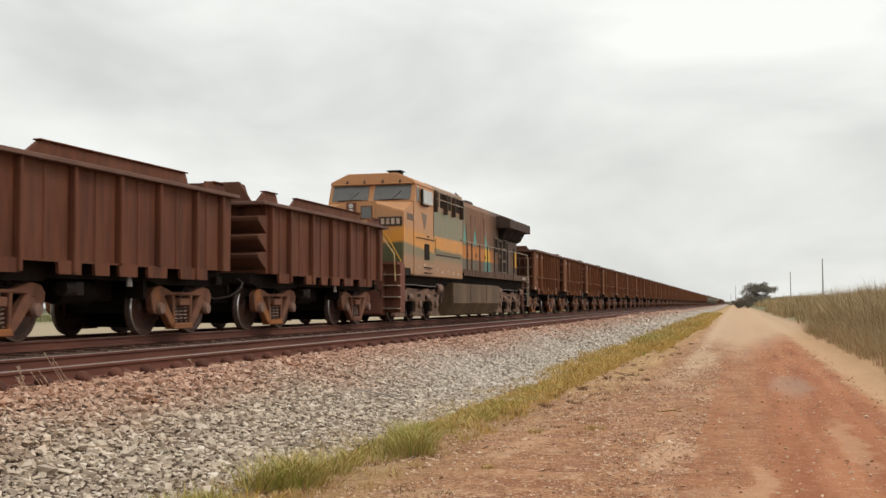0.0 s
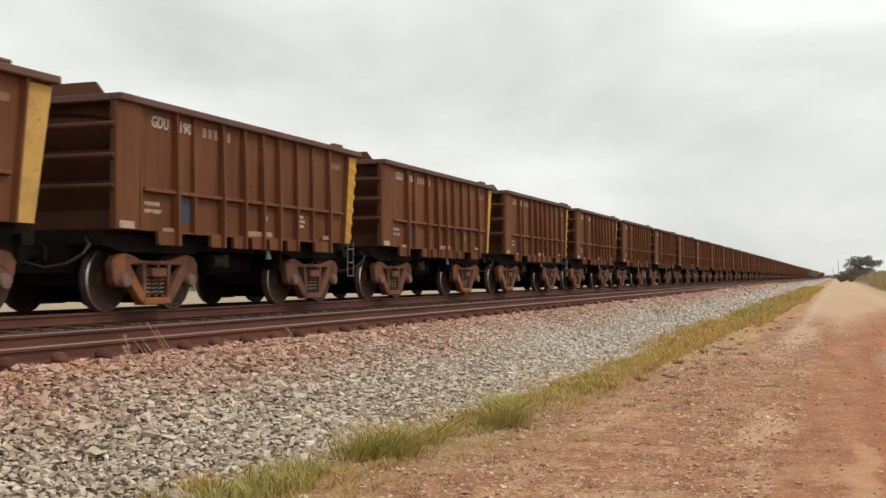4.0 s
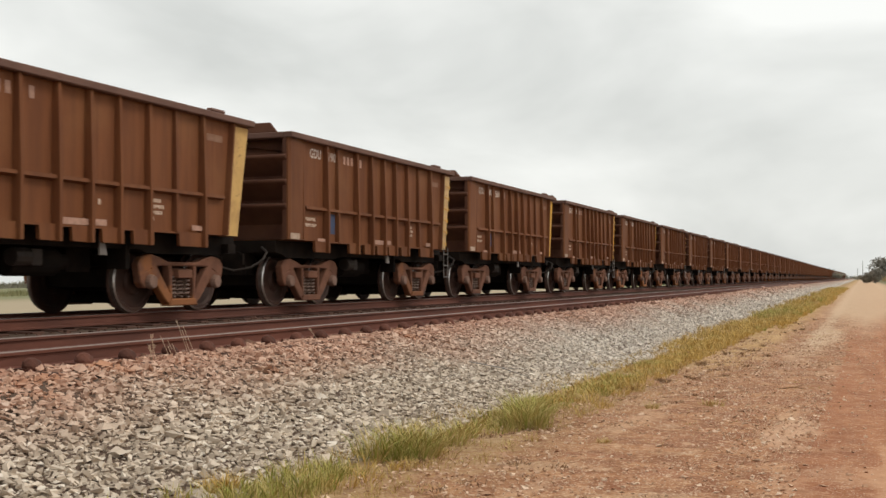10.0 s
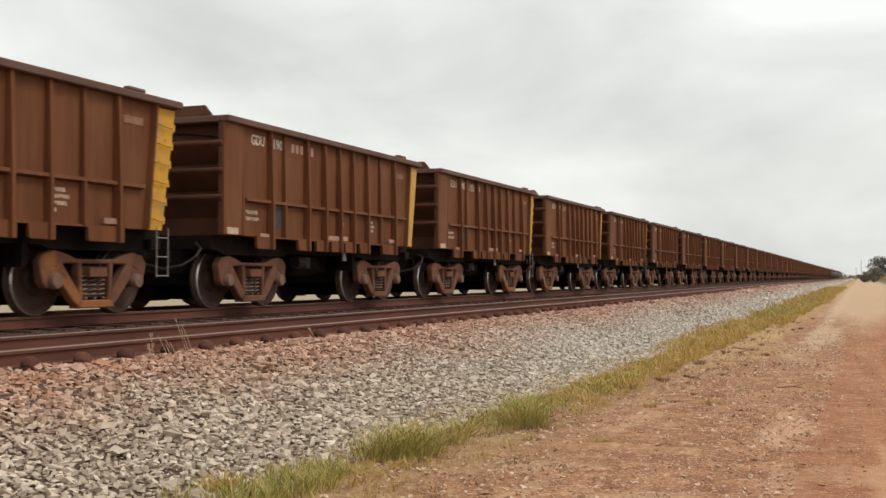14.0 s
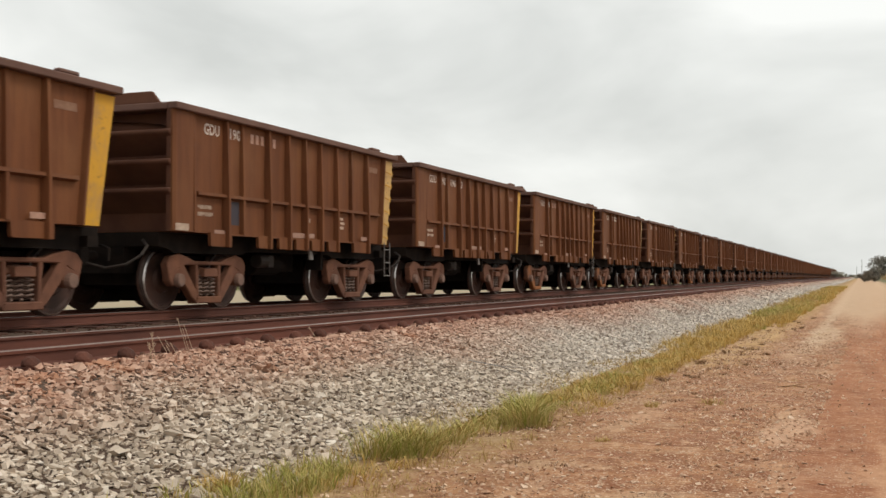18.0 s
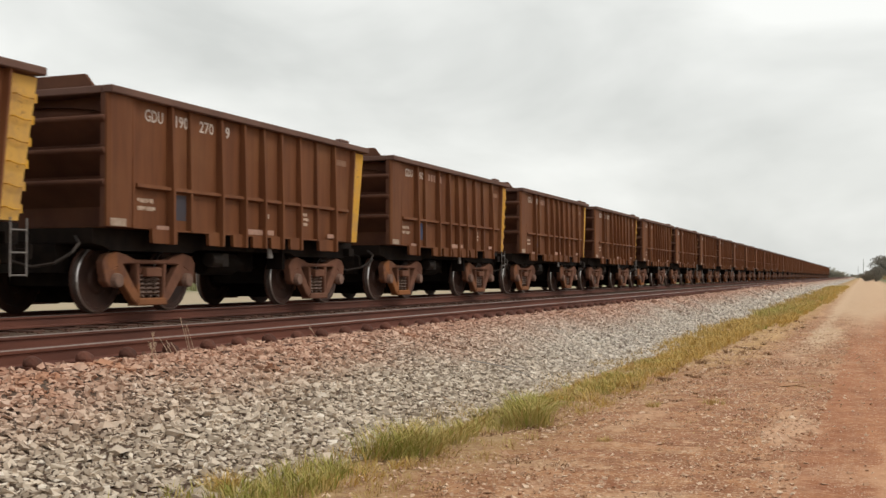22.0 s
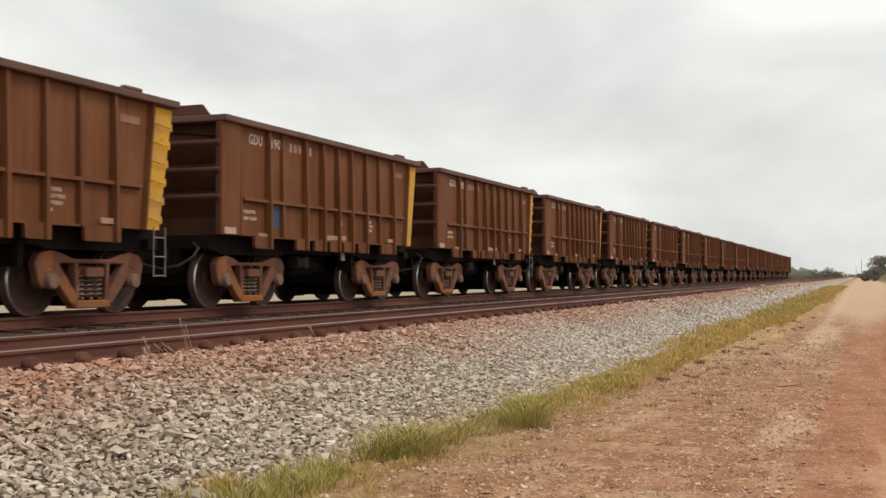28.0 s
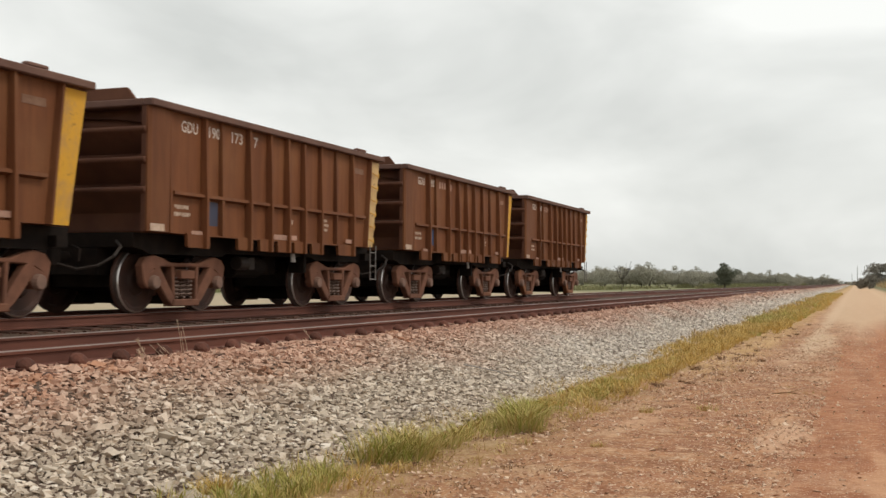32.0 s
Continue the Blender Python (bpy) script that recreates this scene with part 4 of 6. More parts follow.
# ---------------------------------------------------------------- locomotive
def loco_materials():
    # cab livery: buff, a yellow wave and a green band, all under brown dust
    g = Nodes("loco_cab_livery")
    p = g.node("ShaderNodeSeparateXYZ", Vector=g.node("ShaderNodeTexCoord").outputs["Object"])
    y, z = p.outputs["Y"], p.outputs["Z"]
    v = g.coords("Object")
    soft = g.noise(v, 1.6, 4)
    zz = g.math("ADD", z, g.math("MULTIPLY", g.math("SUBTRACT", soft, 0.5), 0.12))
    zz = g.math("ADD", zz, g.math("MULTIPLY", g.math("ADD", y, 10.0), 0.015))
    buff, yellow = (0.56, 0.275, 0.12), (0.74, 0.31, 0.04)
    nose = g.step(y, -10.40, -10.44)
    back = g.step(y, -6.82, -6.80)
    # the bands sink slightly towards the back of the cab
    along = g.math("MULTIPLY", g.math("MINIMUM", g.math("MAXIMUM", g.math("ADD", y, 10.45), 0.0), 3.65), 0.045)
    zb = g.math("ADD", zz, g.math("MULTIPLY", along, g.math("SUBTRACT", 1.0, back)))
    green = g.mix(nose, (0.22, 0.19, 0.105), (0.085, 0.10, 0.045))
    c = g.mix(g.step(zb, 2.50, 2.62), green, yellow)
    c = g.mix(g.step(zb, 2.86, 3.22), c, buff)
    c = g.mix(g.math("MULTIPLY", g.step(zb, 2.36, 2.06), g.math("SUBTRACT", 1.0, nose)), c, (0.40, 0.205, 0.10))
    upper = g.math("MULTIPLY", back, g.step(z, 2.92, 3.00))
    c = g.mix(upper, c, (0.235, 0.225, 0.135))
    blue = g.math("MULTIPLY", upper, g.step(g.noise(g.coords("Object", (1.0, 1.2, 0.5)), 1.6, 5, 0.6), 0.50, 0.66))
    c = g.mix(g.math("MULTIPLY", blue, 0.5), c, (0.16, 0.27, 0.225))
    top = g.math("MULTIPLY", back, g.step(z, 3.86, 3.92))
    c = g.mix(top, c, (0.40, 0.26, 0.165))
    dust = g.step(g.noise(g.coords("Object", (1.5, 1.5, 0.6)), 1.4, 6, 0.6), 0.42, 0.72)
    c = g.mix(g.math("MULTIPLY", dust, 0.40), c, (0.42, 0.225, 0.125))
    grain = g.noise(v, 30, 4)
    c = g.mix(g.math("MULTIPLY", grain, 0.22), c, (0.16, 0.09, 0.05))
    g.bump(grain, 0.1, 0.004)
    M["livery"] = g.end(c, 0.5, 0.0, 0.35)
    # hood livery: teal over yellow over teal, nearly hidden by soot and dust, washed clean in streaks
    g = Nodes("loco_hood_livery")
    p = g.node("ShaderNodeSeparateXYZ", Vector=g.node("ShaderNodeTexCoord").outputs["Object"])
    y, z = p.outputs["Y"], p.outputs["Z"]
    c = g.mix(g.step(z, 2.40, 2.46), (0.10, 0.25, 0.22), (0.72, 0.42, 0.05))
    c = g.mix(g.math("MULTIPLY", g.step(y, 3.2, 2.6), g.math("MULTIPLY", g.step(z, 2.42, 2.48), 0.75)), c, (0.52, 0.21, 0.06))
    c = g.mix(g.step(z, 2.94, 3.06), c, (0.12, 0.36, 0.30))
    v = g.coords("Object")
    ragged = g.math("MULTIPLY", g.math("SUBTRACT", g.noise(g.coords("Object", (1.0, 2.6, 0.7)), 2.6, 6, 0.72), 0.5), 1.6)
    dirt = g.mix(g.noise(v, 1.1, 5), (0.27, 0.112, 0.050), (0.14, 0.064, 0.036))
    run = g.noise(g.coords("Object", (1.0, 2.6, 0.12)), 2.2, 5, 0.6)
    dirt = g.mix(g.math("MULTIPLY", g.step(run, 0.52, 0.68), 0.6), dirt, (0.075, 0.045, 0.032))
    # rust-orange dust over the old yellow band, teal showing weakly under it
    band = g.math("MULTIPLY", g.step(z, 2.38, 2.46), g.step(z, 3.04, 2.90))
    dirt = g.mix(g.math("MULTIPLY", band, g.math("ADD", 0.55, g.math("MULTIPLY", 0.45, g.step(run, 0.62, 0.42)))), dirt, (0.56, 0.20, 0.05))
    under = g.math("MULTIPLY", g.step(z, 2.44, 2.36), g.step(run, 0.62, 0.40))
    dirt = g.mix(g.math("MULTIPLY", under, 0.5), dirt, (0.15, 0.15, 0.12))
    dirt = g.mix(g.math("MULTIPLY", g.math("MULTIPLY", g.step(y, 0.9, -0.9), g.step(z, 2.95, 3.1)), 0.6), dirt, (0.175, 0.165, 0.105))
    # washed streaks: pointed flames of clean teal, with bright yellow below them
    keep = None
    for cy, half, peak in ((-0.25, 0.24, 3.95), (-1.6, 0.05, 3.6), (0.55, 0.05, 3.5), (1.60, 0.30, 3.85), (2.5, 0.05, 3.3), (3.68, 0.20, 4.0), (4.3, 0.34, 3.3), (6.10, 0.06, 3.1)):
        lim = g.math("MULTIPLY", g.math("MAXIMUM", g.math("MULTIPLY", g.math("SUBTRACT", peak, z), 1.25), 0.0), half)
        lim = g.math("MINIMUM", lim, half * 1.5)
        d = g.math("SUBTRACT", lim, g.math("ABSOLUTE", g.math("SUBTRACT", g.math("ADD", y, g.math("MULTIPLY", ragged, 0.5)), cy)))
        one = g.step(d, -0.05, 0.07)
        if cy < 3.0:
            one = g.math("MULTIPLY", one, g.math("MAXIMUM", g.step(z, 2.98, 3.10), 0.25))
        keep = one if keep is None else g.math("MAXIMUM", keep, one)
    keep = g.math("MULTIPLY", keep, g.step(g.noise(v, 3.0, 5, 0.65), 0.30, 0.48))
    c = g.mix(keep, dirt, c)
    soot = g.math("MULTIPLY", g.step(y, 4.0, 5.8), g.step(z, 2.3, 3.1))
    c = g.mix(g.math("MULTIPLY", soot, g.math("ADD", 0.45, g.math("MULTIPLY", g.noise(v, 2.0, 4), 0.4))), c, (0.05, 0.036, 0.03))
    tail = g.step(y, 4.9, 5.6)
    c = g.mix(g.math("MULTIPLY", tail, 0.75), c, g.mix(run, (0.115, 0.062, 0.037), (0.06, 0.037, 0.027)))
    g.bump(g.noise(g.coords("Object"), 25, 4), 0.1, 0.004)
    M["hood"] = g.end(c, 0.6, 0.0, 0.25)
    M["loco_frame"] = plain("loco_truck_dust", (0.235, 0.135, 0.092), (0.13, 0.074, 0.05), 1.6, 0.8)
    M["tank"] = plain("fuel_tank_dust", (0.21, 0.132, 0.078), (0.105, 0.064, 0.037), 0.75, 0.6, spec=0.2, stretch=(1, 1, 0.25))
    M["soot"] = plain("sooty_brown", (0.065, 0.043, 0.034), (0.095, 0.06, 0.045), 1.2, 0.8)
    M["sill"] = plain("sill_dust", (0.14, 0.075, 0.047), (0.09, 0.048, 0.032), 1.5, 0.8)
    M["pilot"] = plain("pilot_red_dust", (0.22, 0.085, 0.055), (0.15, 0.06, 0.042), 1.6, 0.85)
    M["handrail"] = plain("handrail_paint", (0.42, 0.34, 0.25), (0.30, 0.22, 0.16), 5.0, 0.6)
    M["glow_glass"] = plain("sliding_window_pane", (0.60, 0.60, 0.58), (0.50, 0.50, 0.49), 3.0, 0.25, bump=0.01)
    M["dark"] = plain("grille_black", (0.022, 0.017, 0.015), (0.040, 0.028, 0.022), 4.0, 0.85, spec=0.1)
    M["emblem"] = plain("dusty_grey_emblem", (0.20, 0.15, 0.115), (0.26, 0.18, 0.13), 5.0, 0.7)
    g = Nodes("dusty_glass")
    film = g.noise(g.coords("Object"), 2.5, 5)
    M["glass"] = g.end(g.mix(film, (0.085, 0.088, 0.09), (0.16, 0.155, 0.145)), 0.18, 0.0, 0.6)


def loco_truck(parent, y0):
    bm = bmesh.new()
    prism(bm, [(-2.7, 0.6), (-2.5, 0.6), (-2.4, 0.98), (-1.3, 0.98), (-1.3, 0.6), (-0.9, 0.6), (-0.9, 0.98), (0.9, 0.98), (0.9, 0.6), (1.3, 0.6), (1.3, 0.98), (2.4, 0.98), (2.5, 0.6), (2.7, 0.6),
               (2.7, 1.10), (-2.7, 1.10)], "x", -1.0, 1.0)
    ob = part("loco_truck", bm, M["loco_frame"], parent, "dusty three-axle truck frame")
    ob.location = (0, y0, 0)
    for s in (1, -1):
        bm = bmesh.new()
        a, b = (1.00, 1.18) if s > 0 else (-1.18, -1.00)
        edge = [(-2.75, 0.95), (-2.70, 1.12), (-2.35, 1.16), (-1.6, 1.02), (-1.25, 1.12), (-0.6, 1.08), (-0.25, 1.00), (0.25, 1.00), (0.6, 1.08), (1.25, 1.12), (1.6, 1.02), (2.35, 1.16), (2.70, 1.12), (2.75, 0.95)]
        for ay in (2.12, 0, -2.12):
            edge += [(ay + 0.44, 0.66), (ay + 0.36, 0.50), (ay + 0.40, 0.30), (ay + 0.60, 0.22), (ay + 0.60, 0.15), (ay - 0.60, 0.15), (ay - 0.60, 0.22), (ay - 0.40, 0.30), (ay - 0.36, 0.50), (ay - 0.44, 0.66)]
        prism(bm, edge, "x", a, b)
        part("side_frame", soften(bm, 0.02), M["loco_frame"], ob)
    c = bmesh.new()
    # solid block added to close off the light under the truck
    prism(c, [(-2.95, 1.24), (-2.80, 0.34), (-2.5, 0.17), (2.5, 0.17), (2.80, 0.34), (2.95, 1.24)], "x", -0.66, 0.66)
    part("motor_block", c, M["under"], ob, "solid black block in place of motors and brake rigging")
    for ay in (-2.12, 0, 2.12):
        c = bmesh.new()
        rod(c, (1.20, ay, 0.57), (1.27, ay, 0.57), 0.15, 16, 0.13)
        part("journal_cap", soften(c, 0.01), M["cap"], ob)
        for dy in (-0.55, 0.55):
            if abs(ay + dy) < 2.3:
                c = bmesh.new()
                for k in range(4):
                    rod(c, (1.08, ay + dy, 0.36 + 0.06 * k), (1.08, ay + dy, 0.395 + 0.06 * k), 0.09, 10)
                rod(c, (1.08, ay + dy, 0.34), (1.08, ay + dy, 0.66), 0.05, 8)
                part("coil_spring", c, M["dark"], ob)
        wheelset(ob, ay)
    for ay, z, r, half in ((-2.45, 1.13, 0.19, 0.30), (2.45, 1.13, 0.19, 0.30), (-1.06, 0.80, 0.13, 0.22), (1.06, 0.80, 0.13, 0.22)):
        c = bmesh.new()
        rod(c, (1.14, ay - half, z), (1.14, ay + half, z), r, 14)
        cyl = part("brake_cylinder", soften(c, 0.02), M["cap"], ob, "dusty brake cylinder on the frame")
        c = bmesh.new()
        rod(c, (1.14, ay - half - 0.06, z), (1.14, ay - half + 0.01, z), r * 0.72, 12)
        part("end_cap", c, M["dark"], cyl, "black cylinder end")
    for ay in (-2.12, 0, 2.12):
        for dy in (-0.62, 0.62):
            if abs(ay + dy) < 2.6:
                c = bmesh.new()
                prism(c, [(ay + dy - 0.10, 0.70), (ay + dy + 0.10, 0.70), (ay + dy + 0.06, 0.24), (ay + dy - 0.06, 0.24)][::-1], "x", 0.98, 1.06)
                part("brake_hanger", c, M["under"], ob)
        # flat black plate in place of the shade in a frame pocket
        c = bmesh.new()
        box(c, 1.181, 1.19, ay - 0.20, ay + 0.20, 0.82, 0.92)
        part("frame_pocket", c, M["dark"], ob)
    c = bmesh.new()
    pipe(c, [(1.2, -2.4, 1.2), (1.22, -0.8, 1.22), (1.22, 1.0, 1.19), (1.2, 2.5, 1.2)], 0.022, 6)
    part("brake_pipe", c, M["grey"], ob)


def panel(parent, name, x, y0, y1, z0, z1, mat, label="", t=0.02, r=0.008):
    bm = bmesh.new()
    box(bm, x, x + t, y0, y1, z0, z1)
    return part(name, soften(bm, r), mat, parent, label)


def locomotive():
    loco_materials()
    ob = thing("locomotive", "dusty orange and green diesel freight locomotive with a wide cab", "locomotive")
    L = M["livery"]
    # wide cab and equipment body
    bm = bmesh.new()
    prism(bm, [(-9.30, 1.52), (-9.30, 3.98), (-9.06, 4.56), (-6.81, 4.56), (-6.81, 1.52)], "x", -1.50, 1.50)
    cab = part("cab", soften(bm, 0.03, 2), L, ob, "buff wide-nosed cab with a yellow band")
    bm = bmesh.new()
    rings = []
    for y, low, side, ridge in ((-10.45, 1.90, 3.55, 3.86), (-10.20, 1.60, 3.62, 3.88), (-9.29, 1.53, 3.94, 3.98)):
        rings.append([bm.verts.new(q) for q in ((-1.49, y, low), (1.49, y, low), (1.49, y, side), (0.42, y, ridge), (-0.42, y, ridge), (-1.49, y, side))])
    bm.faces.new(rings[0])
    bm.faces.new(rings[-1][::-1])
    for p, q in zip(rings, rings[1:]):
        for i in range(6):
            k = (i + 1) % 6
            bm.faces.new((p[k], p[i], q[i], q[k]))
    bmesh.ops.recalc_face_normals(bm, faces=bm.faces)
    part("nose", soften(bm, 0.03, 2), L, cab, "short buff nose, its top falling away to both sides")
    bm = bmesh.new()
    prism(bm, [(-1.50, 4.561), (1.50, 4.561), (1.46, 4.68), (0.85, 4.95), (-0.85, 4.95), (-1.46, 4.68)], "y", -9.12, -6.81)
    part("cab_roof", soften(bm, 0.02), L, cab, "buff chamfered roof")
    bm = bmesh.new()
    prism(bm, [(-1.47, 1.52), (1.47, 1.52), (1.47, 4.70), (1.15, 4.84), (-1.15, 4.84), (-1.47, 4.70)], "y", -6.80, -2.60)
    eq = part("equipment_body", soften(bm, 0.02), L, ob, "full-width body behind the cab, grey-green over yellow")
    # windscreens on the sloped face
    for a, b in ((-1.36, -0.10), (0.10, 1.36)):
        bm = bmesh.new()
        pts = [(a, -9.283, 4.02), (b, -9.283, 4.02), (b, -9.068, 4.54), (a, -9.068, 4.54)]
        vs = [bm.verts.new(q) for q in pts]
        bm.faces.new(vs)
        bmesh.ops.translate(bm, verts=bm.verts, vec=(0, -0.016, 0.004))
        bmesh.ops.solidify(bm, geom=bm.faces, thickness=-0.014)
        part("windscreen", bm, M["glass"], cab, "dusty dark windscreen")
        bm = bmesh.new()
        rod(bm, (a + 0.2, -9.32, 4.03), (b - 0.2, -9.32, 4.04), 0.014, 6)
        rod(bm, ((a + b) / 2, -9.31, 4.03), ((a + b) / 2 + 0.30, -9.20, 4.32), 0.010, 6)
        part("wiper", bm, M["dark"], cab)
    bm = bmesh.new()
    box(bm, -1.38, 1.38, -9.22, -9.10, 4.565, 4.60)
    part("visor", soften(bm, 0.01), L, cab)
    for a in (-0.9, -0.3, 0.35, 0.95):
        bm = bmesh.new()
        prism(bm, [(-9.24, 4.60), (-9.12, 4.60), (-9.12, 4.72)], "x", a, a + 0.05)
        part("visor_bracket", bm, M["soot"], cab)
    panel(cab, "quarter_window", 1.501, -8.98, -8.70, 3.98, 4.46, M["glass"], "narrow dark quarter light")
    panel(cab, "window_frame", 1.501, -8.66, -7.06, 3.94, 4.48, L, "buff window frame")
    panel(cab, "sliding_window", 1.524, -8.36, -7.78, 3.98, 4.44, M["glow_glass"], "pale sliding window pane")
    panel(cab, "sliding_window", 1.524, -7.75, -7.12, 3.98, 4.44, M["glow_glass"], "pale sliding window pane")
    panel(cab, "mirror", 1.53, -8.60, -8.44, 3.94, 4.44, M["dark"], "dark folded mirror", 0.06)
    panel(cab, "arm_rest", 1.525, -8.55, -7.75, 3.88, 3.93, M["dark"], t=0.05)
    bm = bmesh.new()
    prism(bm, [(-8.42, 3.66), (-7.74, 3.60), (-8.00, 3.12), (-8.10, 3.12)][::-1], "x", 1.501, 1.506)
    part("emblem", bm, M["emblem"], cab, "dark grey wedge-shaped emblem")
    for k in range(4):
        bm = bmesh.new()
        box(bm, 1.501, 1.505, -10.06 + 0.20 * k, -9.90 + 0.20 * k, 3.30, 3.52)
        part("number_bar", bm, M["emblem"], cab)
    panel(cab, "drip_rail", 1.501, -9.05, -6.84, 2.77, 2.80, M["soot"], t=0.03)
    panel(cab, "door_seam", 1.501, -6.90, -6.86, 2.72, 4.30, M["soot"], t=0.012)
    panel(cab, "louvre_box", 1.501, -8.05, -7.48, 2.07, 2.62, M["dark"], "dark louvred vent", 0.02)
    for z in (1.80, 1.62):
        panel(cab, "foot_step", 1.501, -8.1, -7.2, z, z + 0.025, M["soot"], t=0.07)
    panel(cab, "handle", 1.501, -7.72, -7.55, 2.86, 2.90, M["dark"], t=0.04)
    for y, z in ((-8.8, 1.78), (-8.1, 1.84), (-7.3, 1.80), (-6.4, 1.72), (-5.7, 1.66), (-4.9, 1.70), (-4.1, 1.66), (-3.4, 1.64)):
        panel(eq if y > -6.8 else cab, "reflector", 1.471 if y > -6.8 else 1.501, y, y + 0.16, z, z + 0.10, M["cream"], t=0.008, r=0.001)
    # nose front
    bm = bmesh.new()
    box(bm, 0.66, 1.46, -10.50, -10.44, 3.08, 3.37)
    nb = part("number_board", soften(bm, 0.01), M["soot"], cab, "dark number board")
    for k in range(4):
        bm = bmesh.new()
        box(bm, 0.76 + 0.17 * k, 0.87 + 0.17 * k, -10.507, -10.502, 3.13, 3.31)
        part("numeral_bar", bm, M["cream"], nb)
    bm = bmesh.new()
    box(bm, -0.44, -0.10, -10.475, -10.44, 3.46, 3.86)
    lamps = part("headlight_housing", soften(bm, 0.03, 2), M["pilot"], cab, "recessed reddish headlight box")
    for z in (3.58, 3.75):
        bm = bmesh.new()
        rod(bm, (-0.27, -10.46, z), (-0.27, -10.50, z), 0.075, 14)
        part("headlight", bm, M["glow_glass"], lamps, "round pale headlight lens")
    bm = bmesh.new()
    box(bm, -0.02, 0.56, -10.475, -10.45, 1.98, 3.88)
    door = part("nose_door", soften(bm, 0.02, 2), L, cab, "buff nose door with a small window")
    bm = bmesh.new()
    box(bm, 0.06, 0.46, -10.495, -10.474, 3.30, 3.74)
    part("window_seal", soften(bm, 0.05, 3), M["pilot"], door)
    bm = bmesh.new()
    box(bm, 0.10, 0.42, -10.505, -10.494, 3.34, 3.70)
    part("door_window", soften(bm, 0.04, 3), M["glass"], door, "small dark rounded window")
    for z in (2.3, 2.7, 3.1):
        bm = bmesh.new()
        box(bm, 0.53, 0.60, -10.49, -10.474, z, z + 0.10)
        part("hinge", bm, M["soot"], door)
    # upper grid openings behind the cab with guard rails
    for a, b in ((-6.62, -6.12), (-5.90, -5.28), (-5.02, -4.38), (-4.02, -3.10)):
        panel(eq, "grid_opening", 1.472, a, b, 4.02, 4.60, M["dark"], "dark cooling grid", 0.012)
        bm = bmesh.new()
        for k in range(6):
            box(bm, 1.485, 1.495, a + 0.03, b - 0.03, 4.06 + 0.09 * k, 4.085 + 0.09 * k)
        part("grid_slats", bm, M["soot"], eq)
    for z in (4.52, 4.26):
        bm = bmesh.new()
        rod(bm, (1.60, -6.85, z), (1.60, -2.85, z), 0.02, 6)
        part("guard_rail", bm, M["handrail"], eq)
    for y in (-6.75, -5.35, -4.2, -3.0):
        bm = bmesh.new()
        box(bm, 1.474, 1.62, y - 0.05, y + 0.05, 3.80, 4.55)
        part("guard_bracket", soften(bm, 0.01), M["soot"], eq)
    panel(eq, "locker_lid", 1.472, -6.5, -2.95, 2.28, 2.34, M["soot"], t=0.012)
    panel(eq, "access_panel", 1.472, -6.55, -3.0, 2.40, 2.86, L, t=0.02)
    bm = bmesh.new()
    pipe(bm, [(1.35, -3.2, 4.80), (1.42, -2.55, 4.62), (1.12, -2.3, 3.8), (1.05, -2.2, 3.0), (1.05, -2.2, 1.9)], 0.03, 6)
    part("cable_run", bm, M["dark"], ob)
    # hood
    bm = bmesh.new()
    prism(bm, [(-0.95, 1.78), (0.95, 1.78), (0.95, 4.58), (0.78, 4.82), (-0.78, 4.82), (-0.95, 4.58)], "y", -2.59, 10.75)
    hood = part("hood", soften(bm, 0.02), M["hood"], ob, "long engine hood, paint worn under soot and dust")
    y = -2.3
    for k, w in enumerate((0.75, 0.75, 0.95, 0.75, 0.75, 0.95, 0.75, 0.75)):
        z1 = 4.30 if k % 3 else 3.9
        panel(hood, "hood_door", 0.951, y, y + w - 0.05, 1.95, z1, M["hood"], t=0.022, r=0.006)
        if k % 2:
            bm = bmesh.new()
            rod(bm, (0.98, y + 0.1, 2.5), (0.98, y + 0.1, 2.7), 0.02, 6)
            part("door_latch", bm, M["dark"], hood)
        y += w
    for a, b, c, d in ((5.45, 6.1, 2.9, 3.58), (6.40, 7.1, 2.05, 2.75), (6.40, 7.1, 2.85, 3.50), (7.2, 7.95, 2.05, 2.55), (7.2, 7.95, 2.62, 3.10), (7.2, 7.95, 3.18, 3.60), (8.02, 8.42, 2.05, 3.0), (8.02, 8.42, 3.06, 3.50)):
        gr = panel(hood, "grille", 0.951, a, b, c, d, M["dark"], "black mesh grille", 0.016)
        bm = bmesh.new()
        for y0, y1, z0, z1 in ((a - 0.03, a + 0.02, c - 0.03, d + 0.03), (b - 0.02, b + 0.03, c - 0.03, d + 0.03), (a, b, c - 0.03, c + 0.02), (a, b, d - 0.02, d + 0.03)):
            box(bm, 0.968, 0.99, y0, y1, z0, z1)
        part("grille_frame", bm, M["emblem"], gr)
    bm = bmesh.new()
    for k in range(16):
        box(bm, 0.952, 1.0, 8.49, 8.86, 2.12 + 0.066 * k, 2.145 + 0.066 * k)
    part("louvres", bm, M["grey"], hood, "stack of pale louvre blades")
    panel(hood, "rear_door", 0.951, 9.85, 10.15, 2.1, 3.3, M["dark"], t=0.015)
    panel(hood, "rear_door", 0.951, 10.22, 10.62, 2.35, 3.15, M["yellow"], "clean yellow patch", 0.015)
    bm = bmesh.new()
    box(bm, -0.55, 0.55, 1.9, 3.0, 4.82, 5.02)
    part("exhaust_stack", soften(bm, 0.03), M["soot"], hood)
    bm = bmesh.new()
    box(bm, -0.4, 0.4, 4.1, 4.6, 4.821, 4.88)
    part("roof_hatch", soften(bm, 0.02), M["soot"], hood)
